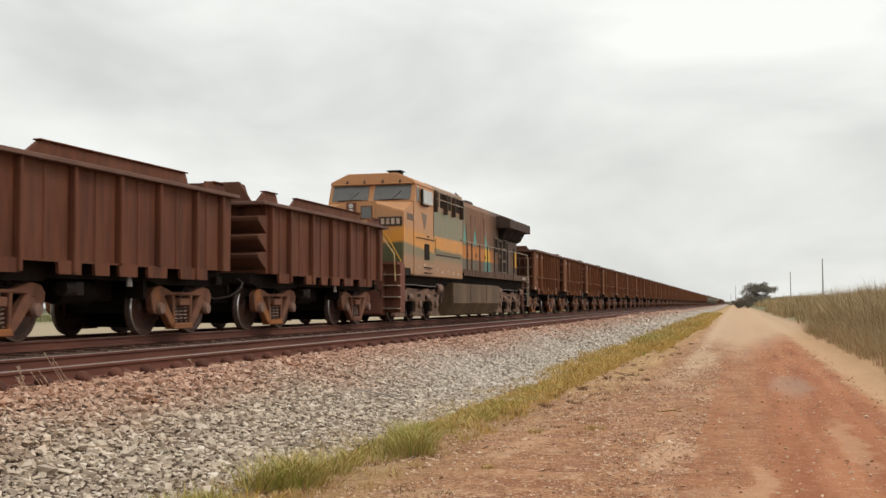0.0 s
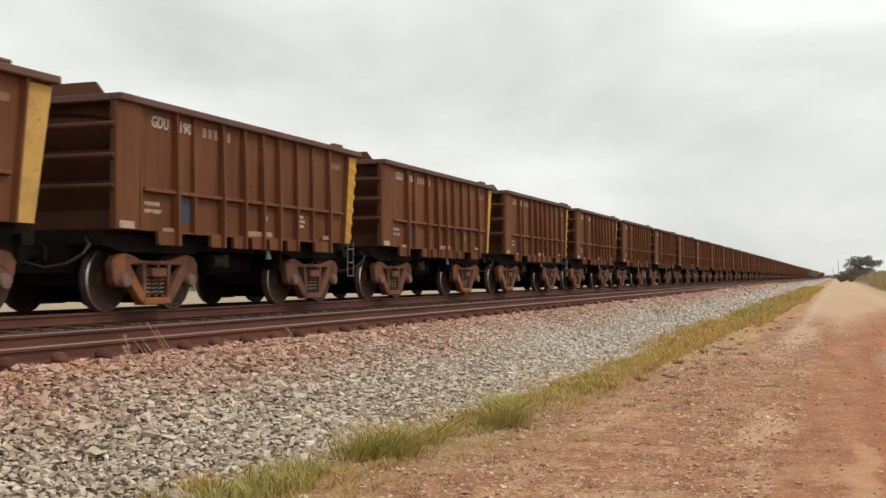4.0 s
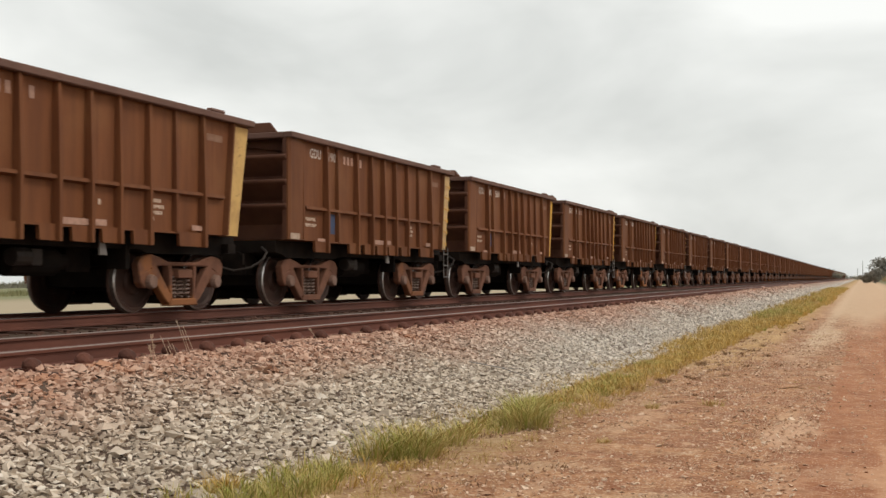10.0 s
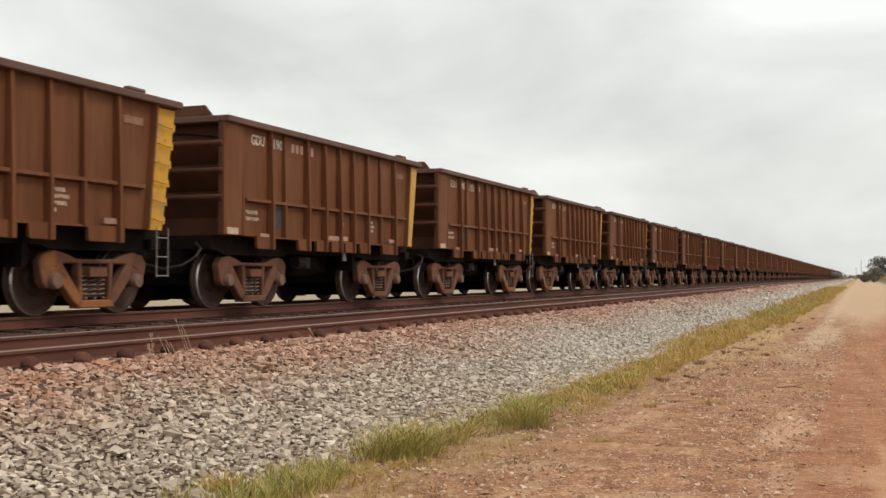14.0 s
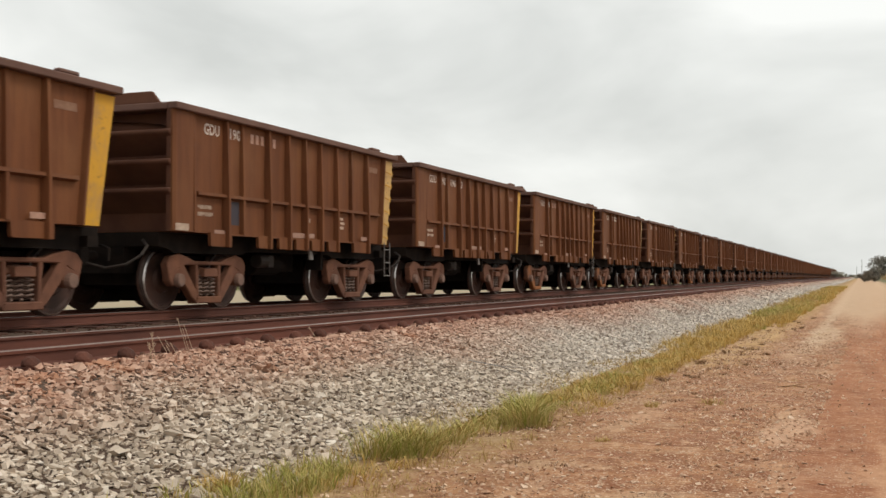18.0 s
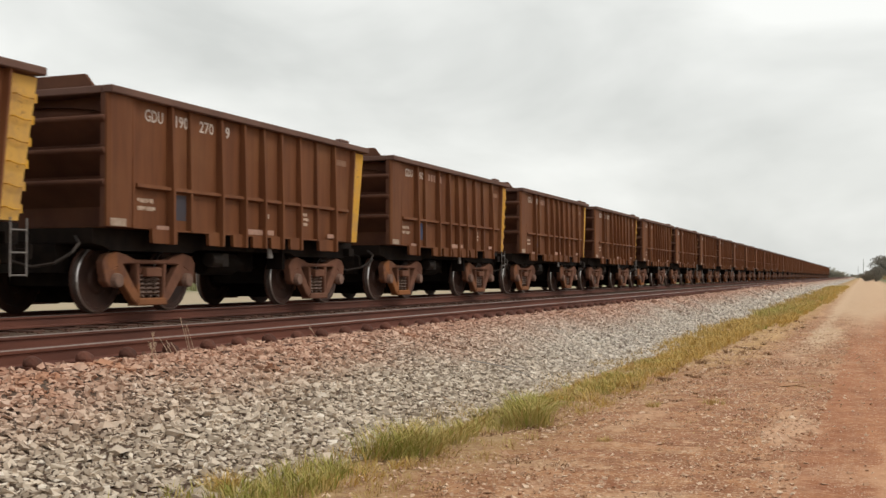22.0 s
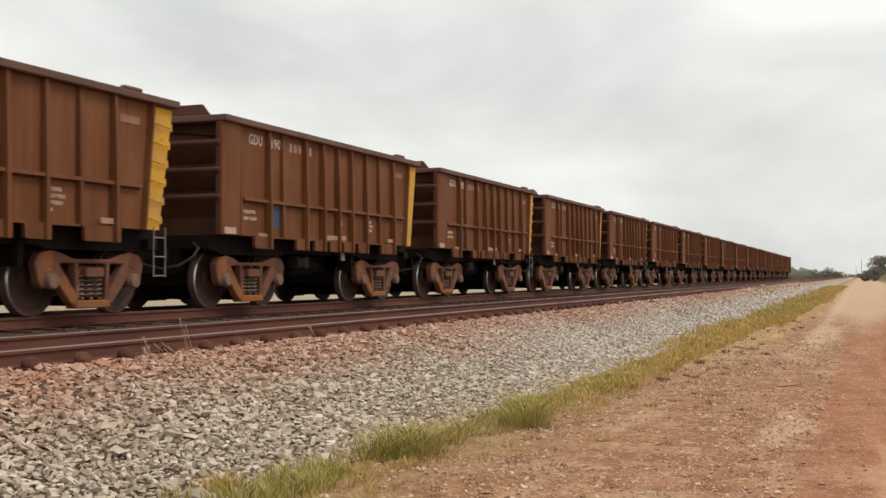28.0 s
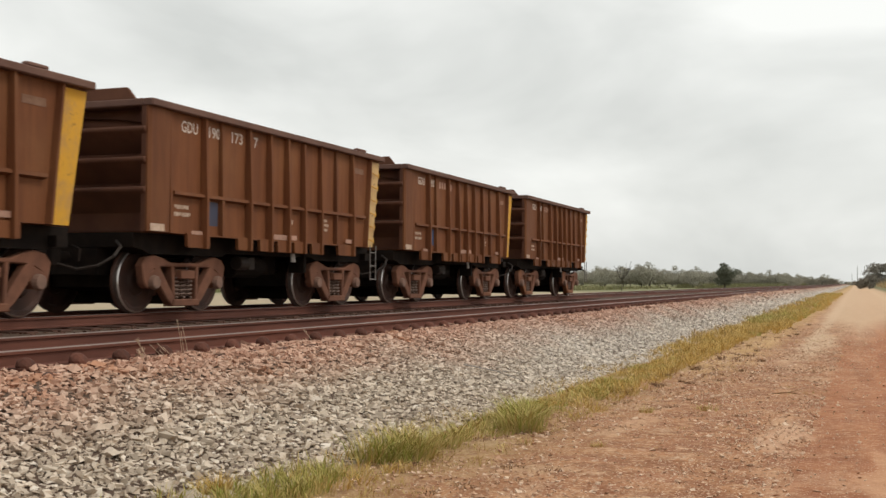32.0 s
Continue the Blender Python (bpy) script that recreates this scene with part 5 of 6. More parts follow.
    # radiator wings
    bm = bmesh.new()
    prism(bm, [(-1.60, 4.07), (1.60, 4.07), (1.60, 4.48), (1.2, 4.64), (-1.2, 4.64), (-1.60, 4.48)], "y", 6.0, 11.08)
    rad = part("radiator", soften(bm, 0.02), M["soot"], ob, "sooty overhanging radiator wings")
    bm = bmesh.new()
    prism(bm, [(-0.96, 3.60), (0.96, 3.60), (1.10, 3.66), (1.34, 4.068), (-1.34, 4.068), (-1.10, 3.66)], "y", 6.5, 10.95)
    part("soffit", soften(bm, 0.015), M["dark"], rad, "dark sloped screens under the wings")
    for y in (7.6, 8.7, 9.8):
        bm = bmesh.new()
        prism(bm, [(1.10, 3.64), (1.13, 3.64), (1.37, 4.066), (1.34, 4.066)], "y", y, y + 0.05)
        part("screen_bar", bm, M["soot"], rad)
    # deck, side sills, handrails
    bm = bmesh.new()
    box(bm, -1.50, 1.50, -2.58, 11.05, 1.70, 1.779)
    box(bm, -1.2, 1.2, -10.4, 10.9, 1.25, 1.70)
    part("deck", bm, M["under"], ob, "dark walkway deck over the frame")
    y = -2.58
    for k in range(7):
        panel(ob, "sill_plate", 1.501, y, y + 1.86, 1.66, 1.92, M["sill"], t=0.025)
        y += 1.93
    bm = bmesh.new()
    pipe(bm, [(1.50, -2.95, 3.02), (1.50, -1.9, 3.0), (1.50, 10.62, 3.0), (1.50, 10.72, 2.9)], 0.022, 6)
    part("handrail", bm, M["handrail"], ob, "thin grey walkway handrail")
    for k, y in enumerate((-2.0, -1.2, 0.2, 1.6, 3.0, 4.4, 5.8, 7.2, 8.6, 10.0, 10.72)):
        bm = bmesh.new()
        rod(bm, (1.51, y, 1.70), (1.51, y, 3.0), 0.022, 6)
        part("rail_post", bm, M["handrail"] if k > 9 else M["soot"], ob)
    # steps at both ends
    for y in (10.72, 11.12):
        bm = bmesh.new()
        pipe(bm, [(1.48, y, 0.42), (1.48, y, 1.75), (1.48, y, 2.85 if y > 11 else 1.8), (1.30, y, 2.9 if y > 11 else 1.8)], 0.022, 6)
        part("step_rail", bm, M["handrail"], ob)
    for z in (0.45, 0.75, 1.05, 1.35, 1.62):
        bm = bmesh.new()
        box(bm, 1.30, 1.50, 10.72, 11.12, z, z + 0.03)
        part("step", bm, M["handrail"], ob)
    bm = bmesh.new()
    box(bm, 1.16, 1.22, 10.66, 11.16, 0.40, 1.66)
    part("step_back", bm, M["pilot"], ob, "red-brown plate behind the rear steps")
    for y in (9.30, 9.72):
        panel(ob, "sill_reflector", 1.527, y, y + 0.26, 1.73, 1.85, M["white"], "small white reflector", t=0.006, r=0.002)
    panel(ob, "end_plate", 1.40, 10.5, 11.2, 1.62, 1.85, M["pink"], t=0.1)
    bm = bmesh.new()
    prism(bm, [(-11.20, 0.26), (-11.10, 0.22), (-10.80, 0.22), (-10.46, 1.88), (-11.05, 1.88), (-11.10, 1.10)][::-1], "x", -1.0, 1.0)
    part("pilot", soften(bm, 0.03), M["pilot"], ob, "red-brown pilot plate")
    for s in (1, -1):
        bm = bmesh.new()
        prism(bm, [(-10.82, 0.30), (-10.34, 0.30), (-10.30, 1.72), (-10.46, 1.90), (-10.78, 1.90)][::-1], "x", min(s * 1.0, s * 1.50), max(s * 1.0, s * 1.50))
        part("step_box", soften(bm, 0.015), M["pilot"], ob, "dusty red-brown box behind the front steps")
        bm = bmesh.new()
        box(bm, min(s * 1.0, s * 1.5), max(s * 1.0, s * 1.5), -11.15, -10.80, 1.82, 1.90)
        part("front_platform", bm, M["pilot"], ob)
    for z in (0.42, 0.78, 1.14, 1.48):
        bm = bmesh.new()
        box(bm, 1.02, 1.52, -11.14, -10.83, z, z + 0.035)
        part("step", bm, M["handrail"], ob)
    bm = bmesh.new()
    pipe(bm, [(0.62, -10.46, 2.92), (0.70, -10.90, 2.92), (0.85, -11.06, 2.86), (1.40, -11.14, 2.15), (1.44, -11.16, 1.30)], 0.022, 6)
    part("grab_rail", bm, M["yellow"], ob, "pale yellow front grab rail")
    bm = bmesh.new()
    pipe(bm, [(0.80, -10.46, 2.88), (0.86, -10.56, 2.86), (1.02, -10.58, 2.70), (1.46, -10.60, 1.92)], 0.022, 6)
    part("grab_rail", bm, M["yellow"], ob, "pale yellow front grab rail")
    # flat black sheet laid on the nose side as the notch's shade
    bm = bmesh.new()
    prism(bm, [(-10.29, 1.50), (-9.62, 1.50), (-9.70, 1.74), (-10.29, 1.74)], "x", 1.491, 1.498)
    part("jacking_recess", bm, M["dark"], ob, "flat black sheet for the shaded notch under the cab front")
    bm = bmesh.new()
    box(bm, -1.1, 1.1, 10.9, 11.05, 0.5, 1.7)
    part("rear_plate", bm, M["pilot"], ob)
    # fuel tank
    bm = bmesh.new()
    prism(bm, [(-1.15, 0.13), (1.15, 0.13), (1.44, 0.60), (1.44, 1.36), (-1.44, 1.36), (-1.44, 0.62)], "y", -3.95, 4.35)
    tank = part("fuel_tank", soften(bm, 0.04, 2), M["tank"], ob, "dust-coated fuel tank")
    for y in (-1.2, 1.6):
        panel(tank, "tank_strap", 1.441, y, y + 0.10, 0.66, 1.34, M["sill"], t=0.012)
    for y, z in ((-4.3, 1.2), (-4.6, 1.0), (4.7, 1.3), (5.05, 1.2)):
        bm = bmesh.new()
        rod(bm, (1.1, y, z - 0.4), (1.1, y, z + 0.3), 0.09, 8)
        part("filter", bm, M["soot"], ob)
    bm = bmesh.new()
    pipe(bm, [(1.35, 8.0, 1.66), (1.38, 8.1, 1.25), (1.3, 8.5, 1.05), (1.2, 8.9, 1.2), (1.35, 9.3, 1.4), (1.4, 9.8, 1.25)], 0.02, 6)
    part("brake_hose", bm, M["dark"], ob)
    bm = bmesh.new()
    box(bm, 0.45, 0.85, -8.75, -8.35, 4.94, 5.04)
    box(bm, 0.40, 0.90, -8.8, -8.3, 5.04, 5.07)
    part("roof_antenna", bm, M["dark"], cab)
    coupler(ob, -11.0, -1)
    coupler(ob, 11.0, 1)
    for y in (-7.65, 7.65):
        loco_truck(ob, y)
    return ob


# ---------------------------------------------------------------- lineside: stones, sleepers, grass, trees
def fast_mesh(name, verts, tris, mat):
    """A mesh from arrays of points and triangles."""
    me = bpy.data.meshes.new(name)
    me.vertices.add(len(verts))
    me.vertices.foreach_set("co", np.asarray(verts, dtype=np.float32).ravel())
    n = len(tris)
    me.loops.add(3 * n)
    me.polygons.add(n)
    me.loops.foreach_set("vertex_index", np.asarray(tris, dtype=np.int32).ravel())
    me.polygons.foreach_set("loop_start", np.arange(0, 3 * n, 3, dtype=np.int32))
    me.update(calc_edges=True)
    me.shade_flat()
    me.materials.append(mat)
    return me


RNG = np.random.RandomState(5)


def rock_shapes(count):
    """Split blocks with eight uneven corners."""
    base = np.array([(x, y, z) for x in (-1, 1) for y in (-1, 1) for z in (-1, 1)]) * 0.62
    tri = np.array([(0, 1, 3), (0, 3, 2), (4, 6, 7), (4, 7, 5), (0, 4, 5), (0, 5, 1), (2, 3, 7), (2, 7, 6), (0, 2, 6), (0, 6, 4), (1, 5, 7), (1, 7, 3)])
    return [base * RNG.uniform(0.55, 1.35, (8, 1)) * RNG.uniform(0.55, 1.4, (1, 3)) + RNG.normal(0, 0.16, (8, 3)) for _ in range(count)], tri


def turns(n):
    q = RNG.normal(size=(n, 4))
    q /= np.linalg.norm(q, axis=1)[:, None]
    w, x, y, z = q.T
    return np.stack([np.stack([1 - 2 * (y * y + z * z), 2 * (x * y - z * w), 2 * (x * z + y * w)], 1),
                     np.stack([2 * (x * y + z * w), 1 - 2 * (x * x + z * z), 2 * (y * z - x * w)], 1),
                     np.stack([2 * (x * z - y * w), 2 * (y * z + x * w), 1 - 2 * (x * x + y * y)], 1)], 1)


def scatter(x0, x1, y0, y1, gap):
    xs, ys = np.meshgrid(np.arange(x0, x1, gap), np.arange(y0, y1, gap))
    p = np.stack([xs.ravel(), ys.ravel()], 1)
    return p + RNG.uniform(-0.5, 0.5, p.shape) * gap


SHAPES, TRI = rock_shapes(24)


def surface(x, y):
    return ground_height(x) + sink(x, y) + fall(x, y)


def rocks(points, lo, hi, sink=0.25):
    """Points and triangles of one rock at each point, half sunk in the ground."""
    n = len(points)
    size = RNG.uniform(lo, hi, n) * (1 + 0.5 * (RNG.rand(n) > 0.93))
    kind = RNG.randint(0, len(SHAPES), n)
    v = np.array(SHAPES)[kind] * (size[:, None] * RNG.uniform(0.6, 1.35, (n, 3)) * 0.55)[:, None, :]
    v = np.einsum("nij,nkj->nki", turns(n), v)
    v[:, :, 2] *= 0.6
    z = np.array([surface(x, y) for x, y in points]) + size * RNG.uniform(-sink, 0.30, n)
    v[:, :, 0] += (points[:, 0] - np.array([bend(y) for y in points[:, 1]]))[:, None]
    v[:, :, 1] += points[:, 1][:, None]
    v[:, :, 2] += z[:, None]
    t = TRI[None] + 8 * np.arange(n)[:, None, None]
    return v.reshape(-1, 3), t.reshape(-1, 3)


def make_ballast():
    sets = [rocks(scatter(-6.95, -4.35, -14.0, 4.5, 0.085), 0.06, 0.11), rocks(scatter(-6.95, -4.30, 4.5, 22.0, 0.040), 0.036, 0.082), rocks(scatter(-6.95, -4.15, 22.0, 34.0, 0.055), 0.045, 0.085),
            rocks(scatter(-6.95, -4.4, 34.0, 62.0, 0.090), 0.065, 0.12), rocks(scatter(-6.95, -4.4, 62.0, 130.0, 0.19), 0.12, 0.22),
            rocks(scatter(-11.0, -8.75, 8.0, 45.0, 0.16), 0.035, 0.07, 0.45), rocks(scatter(-4.55, -4.3, 3.0, 40.0, 0.16), 0.04, 0.08)]
    off, vs, ts = 0, [], []
    for v, t in sets:
        vs.append(v)
        ts.append(t + off)
        off += len(v)
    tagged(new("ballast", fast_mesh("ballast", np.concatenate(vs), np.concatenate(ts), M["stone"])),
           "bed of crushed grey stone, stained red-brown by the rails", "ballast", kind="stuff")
    # loose pebbles on the verge
    pts = scatter(-4.1, -0.6, 4.5, 30.0, 0.085)
    pts = np.concatenate([pts, scatter(-3.9, 2.2, 6.0, 40.0, 0.24), scatter(-4.1, -0.5, 30.0, 46.0, 0.16)])
    v, t = rocks(pts, 0.012, 0.042, 0.1)
    tagged(new("pebbles", fast_mesh("pebbles", v, t, M["pebble"])), "small pale and dark pebbles strewn over the verge", "pebbles", kind="stuff")


def make_single_stones():
    """The larger stones on top of the slope, one by one, under the stone bed they belong to."""
    bed = thing("stone_shoulder", "larger crushed stones lying on the track shoulder", "ballast", kind="structure")
    metas = []
    for k, s in enumerate(SHAPES):
        me = bpy.data.meshes.new("stone")
        me.from_pydata([tuple(p * 0.5) for p in s], [], [tuple(int(i) for i in t) for t in TRI])
        me.materials.append(M["one_stone"])
        metas.append(me)
    pts = scatter(-6.6, -4.6, 6.2, 12.2, 0.20)[:300]
    for x, y in pts:
        ob = new("stone", metas[RNG.randint(0, len(metas))])
        ob.parent = bed
        s = RNG.uniform(0.055, 0.090)
        ob.location = (x, y, surface(x, y) + 0.025)
        ob.rotation_euler = tuple(RNG.uniform(0, 6.28, 3))
        ob.scale = (s * RNG.uniform(0.8, 1.2), s, s * 0.7)


def make_sleepers():
    for cx, top, y0, count in ((NEAR_X, NEAR_RAIL_Z, -12.05, 140), (TRACK_X, RAIL_Z, 4.0, 64)):
        bed = thing("track_bed", "row of stained sleepers with rusty rail fastenings", "railway track", "tracks", "structure")
        bm = bmesh.new()
        box(bm, -1.30, 1.30, -0.12, 0.12, -0.20, 0.0)
        me = mesh_of(soften(bm, 0.015), "sleeper", M["tie"])
        bm = bmesh.new()
        bmesh.ops.create_icosphere(bm, subdivisions=2, radius=0.085)
        for v in bm.verts:
            v.co = Vector((0.20 + v.co.x * 1.1, v.co.y * 0.95, 0.045 + v.co.z * 0.85)) * (1.0 + 0.10 * noise.noise(v.co * 14))
        box(bm, 0.03, 0.26, -0.10, 0.10, -0.005, 0.022)
        clip = mesh_of(bm, "fastening", M["clip"])
        for k in range(count):
            y = y0 + 0.68 * k + RNG.uniform(-0.03, 0.03)
            ob = new("sleeper", me)
            ob.parent = bed
            ob.matrix_local = pose(cx - bend(y), y, top - 0.174 + dip(y))
            if cx == NEAR_X and 20 < k < 118:
                c = new("fastening", clip)
                c.parent = bed
                c.matrix_local = pose(cx + 0.8 - bend(y), y, top - 0.165 + dip(y), 0, 0, RNG.uniform(-4, 4))


def blades(centres, per, height, spread, width, lean=0.35):
    """Tapered, bent blades in clumps: points and triangles."""
    n = len(centres) * per
    c = np.repeat(np.asarray(centres), per, 0)
    ang, rad = RNG.uniform(0, math.tau, n), spread * np.sqrt(RNG.rand(n)) * np.repeat(RNG.uniform(0.6, 1.3, len(centres)), per)
    h = np.repeat(RNG.uniform(height[0], height[1], len(centres)), per) * RNG.uniform(0.45, 1.1, n)
    root = np.stack([c[:, 0] + rad * np.cos(ang), c[:, 1] + rad * np.sin(ang), c[:, 2]], 1)
    to = ang + RNG.normal(0, 0.9, n)
    out = np.stack([np.cos(to), np.sin(to), np.zeros(n)], 1)
    side = np.stack([-np.sin(to + RNG.normal(0, 1, n)), np.cos(to), np.zeros(n)], 1) * (width * RNG.uniform(0.6, 1.4, n))[:, None]
    k = (lean * RNG.uniform(0.2, 1.6, n) * h)[:, None]
    up = np.array([0, 0, 1.0])[None] * h[:, None]
    v = np.stack([root - side, root + side, root + 0.55 * up + 0.30 * k * out + 0.75 * side, root + 0.55 * up + 0.30 * k * out - 0.75 * side, root + up * 0.95 + k * out], 1)
    t = np.array([(0, 1, 2), (0, 2, 3), (3, 2, 4)])[None] + 5 * np.arange(n)[:, None, None]
    return v.reshape(-1, 3), t.reshape(-1, 3)


def stuff(name, parts, mat, label, category):
    off, vs, ts = 0, [], []
    for v, t in parts:
        vs.append(v)
        ts.append(t + off)
        off += len(v)
    return tagged(new(name, fast_mesh(name, np.concatenate(vs), np.concatenate(ts), mat)), label, category, kind="stuff")


def spots(x0, x1, y0, y1, gap, dense=0.5, seed=0.0, scale=0.5):
    """Scattered places, thinned by a slow noise so that they gather in patches."""
    return [(x - bend(y), y, surface(x, y) - 0.01) for x, y in scatter(x0, x1, y0, y1, gap)
            if noise.noise((x * scale * 1.6, y * scale, seed)) * 0.5 + 0.5 + 0.25 * (RNG.rand() - 0.5) > 1 - dense]


def make_grass():
    strip = [blades(spots(-4.62, -4.0, -14.0, 6.8, 0.17, 0.5, 2.0, 0.9), 40, (0.07, 0.25), 0.14, 0.0045, 0.6),
             blades(spots(-4.40, -3.95, 6.8, 8.4, 0.13, 0.60, 2.0, 0.9), 46, (0.09, 0.24), 0.11, 0.004, 0.6),
             blades([(-4.22, 9.15, -0.04), (-4.05, 9.22, -0.04), (-4.12, 9.42, -0.04), (-3.92, 9.36, -0.04), (-3.95, 9.62, -0.04), (-4.2, 9.8, -0.04), (-3.9, 10.1, -0.04)], 160, (0.20, 0.36), 0.20, 0.0045, 0.9),
             blades(spots(-4.25, -3.80, 9.7, 11.1, 0.16, 0.56, 5.0, 0.9), 44, (0.09, 0.24), 0.12, 0.004, 0.7),
             blades(spots(-4.15, -3.55, 10.9, 14.0, 0.21, 0.46, 2.6, 0.9), 60, (0.07, 0.19), 0.16, 0.0045, 0.8),
             blades([(-3.60, 11.5, -0.04), (-3.48, 11.6, -0.04), (-3.55, 11.9, -0.04), (-3.72, 12.15, -0.04), (-3.88, 12.5, -0.04)], 160, (0.24, 0.40), 0.16, 0.0045, 0.8),
             blades(spots(-4.1, -3.3, 44.0, 53.0, 0.30, 0.8, 33.0), 40, (0.22, 0.40), 0.22, 0.010, 0.5),
             blades(spots(-4.05, -3.45, 14.0, 23.0, 0.17, 0.50, 7.0, 0.9), 34, (0.07, 0.19), 0.13, 0.0045, 0.7),
             blades(spots(-4.15, -3.5, 23.0, 34.0, 0.24, 0.28, 4.0), 26, (0.07, 0.17), 0.14, 0.006, 0.5),
             blades(spots(-4.2, -3.1, 34.0, 45.0, 0.25, 0.30, 4.5), 30, (0.10, 0.26), 0.17, 0.008, 0.5),
             blades(spots(-4.2, -2.7, 45.0, 70.0, 0.34, 0.48, 4.0), 26, (0.12, 0.28), 0.2, 0.010, 0.5),
             blades(spots(-4.4, -2.5, 70.0, 180.0, 0.70, 0.42, 4.0), 16, (0.16, 0.36), 0.28, 0.02)]
    golden = [blades([(-4.60, 7.0, -0.03), (-4.52, 7.12, -0.03)], 120, (0.14, 0.24), 0.09, 0.004, 0.6),
              blades(spots(-4.35, -3.8, 7.4, 11.4, 0.22, 0.50, 25.0, 0.9), 30, (0.05, 0.17), 0.12, 0.004, 0.9),
              blades(spots(-4.05, -3.1, 13.0, 25.0, 0.20, 0.50, 27.0, 0.8), 28, (0.08, 0.20), 0.13, 0.0045, 0.8),
              blades(spots(-4.4, -3.3, 25.0, 40.0, 0.22, 0.58, 21.0, 0.7), 30, (0.10, 0.28), 0.15, 0.006, 0.7),
              blades(spots(-4.2, -2.6, 35.0, 66.0, 0.28, 0.62, 22.0), 28, (0.10, 0.26), 0.18, 0.009, 0.6),
              blades(spots(-4.4, -2.4, 66.0, 170.0, 0.58, 0.56, 23.0), 18, (0.16, 0.34), 0.28, 0.018)]
    stuff("golden_grass", golden, M["golden"], "clumps of golden dry grass along the ballast foot", "grass")
    stuff("verge_grass", strip, M["grass"], "strip of green and yellowing grass along the ballast foot", "grass")
    dry = [blades(spots(-4.60, -3.2, 5.8, 30.0, 0.19, 0.48, 9.0), 20, (0.04, 0.13), 0.12, 0.0035, 0.8),
           blades(spots(-3.5, -0.6, 4.0, 40.0, 0.40, 0.32, 3.0), 14, (0.02, 0.07), 0.10, 0.0035, 0.9),
           blades(spots(-4.6, -3.3, 30.0, 160.0, 0.40, 0.50, 5.0), 14, (0.12, 0.30), 0.18, 0.012)]
    dead = [blades(spots(-3.8, -1.2, 7.0, 22.0, 0.30, 0.40, 41.0, 1.8), 26, (0.02, 0.06), 0.06, 0.003, 1.3),
            blades(spots(-4.0, -2.0, 6.0, 40.0, 0.42, 0.34, 12.0, 0.9), 30, (0.03, 0.09), 0.10, 0.004, 1.2),
            blades(spots(-3.4, -2.2, 16.0, 44.0, 0.55, 0.36, 14.0, 1.6), 34, (0.05, 0.12), 0.07, 0.007, 1.2)]
    stuff("dead_tufts", dead, M["dead"], "small dark brown withered tufts on the verge", "grass")
    stuff("dry_grass", dry, M["dry_grass"], "dry straw-coloured tufts on the sandy verge", "grass")
    tall = [blades(spots(4.6, 9.5, 13.0, 70.0, 0.75, 0.62, 31.0, 0.35), 60, (0.9, 1.9), 0.6, 0.008, 0.45),
            blades(spots(3.2, 6.5, 8.0, 60.0, 0.28, 0.66, 1.0, 0.35), 20, (0.25, 0.9), 0.24, 0.006, 0.5),
            blades(spots(6.0, 12.0, 8.0, 60.0, 0.42, 0.72, 1.3, 0.3), 22, (0.5, 1.3), 0.30, 0.008, 0.4),
            blades(spots(4.2, 24.0, 60.0, 160.0, 0.9, 0.72, 1.5, 0.1), 18, (0.6, 1.9), 0.45, 0.018, 0.35),
            blades(spots(11.0, 40.0, 15.0, 60.0, 0.9, 0.7, 1.7, 0.15), 14, (0.6, 1.6), 0.4, 0.014, 0.3),
            blades(spots(6.0, 60.0, 160.0, 330.0, 2.2, 0.7, 1.9, 0.05), 14, (0.7, 2.0), 0.9, 0.05, 0.3)]
    stuff("tall_field_grass", tall, M["tall"], "tall dry grass bank beside the dirt road", "grass")
    far = [blades(spots(-170.0, -60.0, 150.0, 380.0, 3.2, 0.75, 6.5, 0.05), 14, (0.5, 1.4), 1.4, 0.10)]
    far += [blades(spots(8.5, 34.0, 285.0, 345.0, 1.1, 0.8, 6.9, 0.1), 26, (0.8, 2.2), 0.9, 0.06, 0.5),
            blades(spots(-60.0, -17.0, 400.0, 440.0, 1.5, 0.8, 7.9, 0.1), 22, (0.8, 2.4), 1.2, 0.09, 0.5)]
    stuff("far_field_grass", far, M["field_grass"], "rough grass and scrub in the field behind the tracks", "grass")


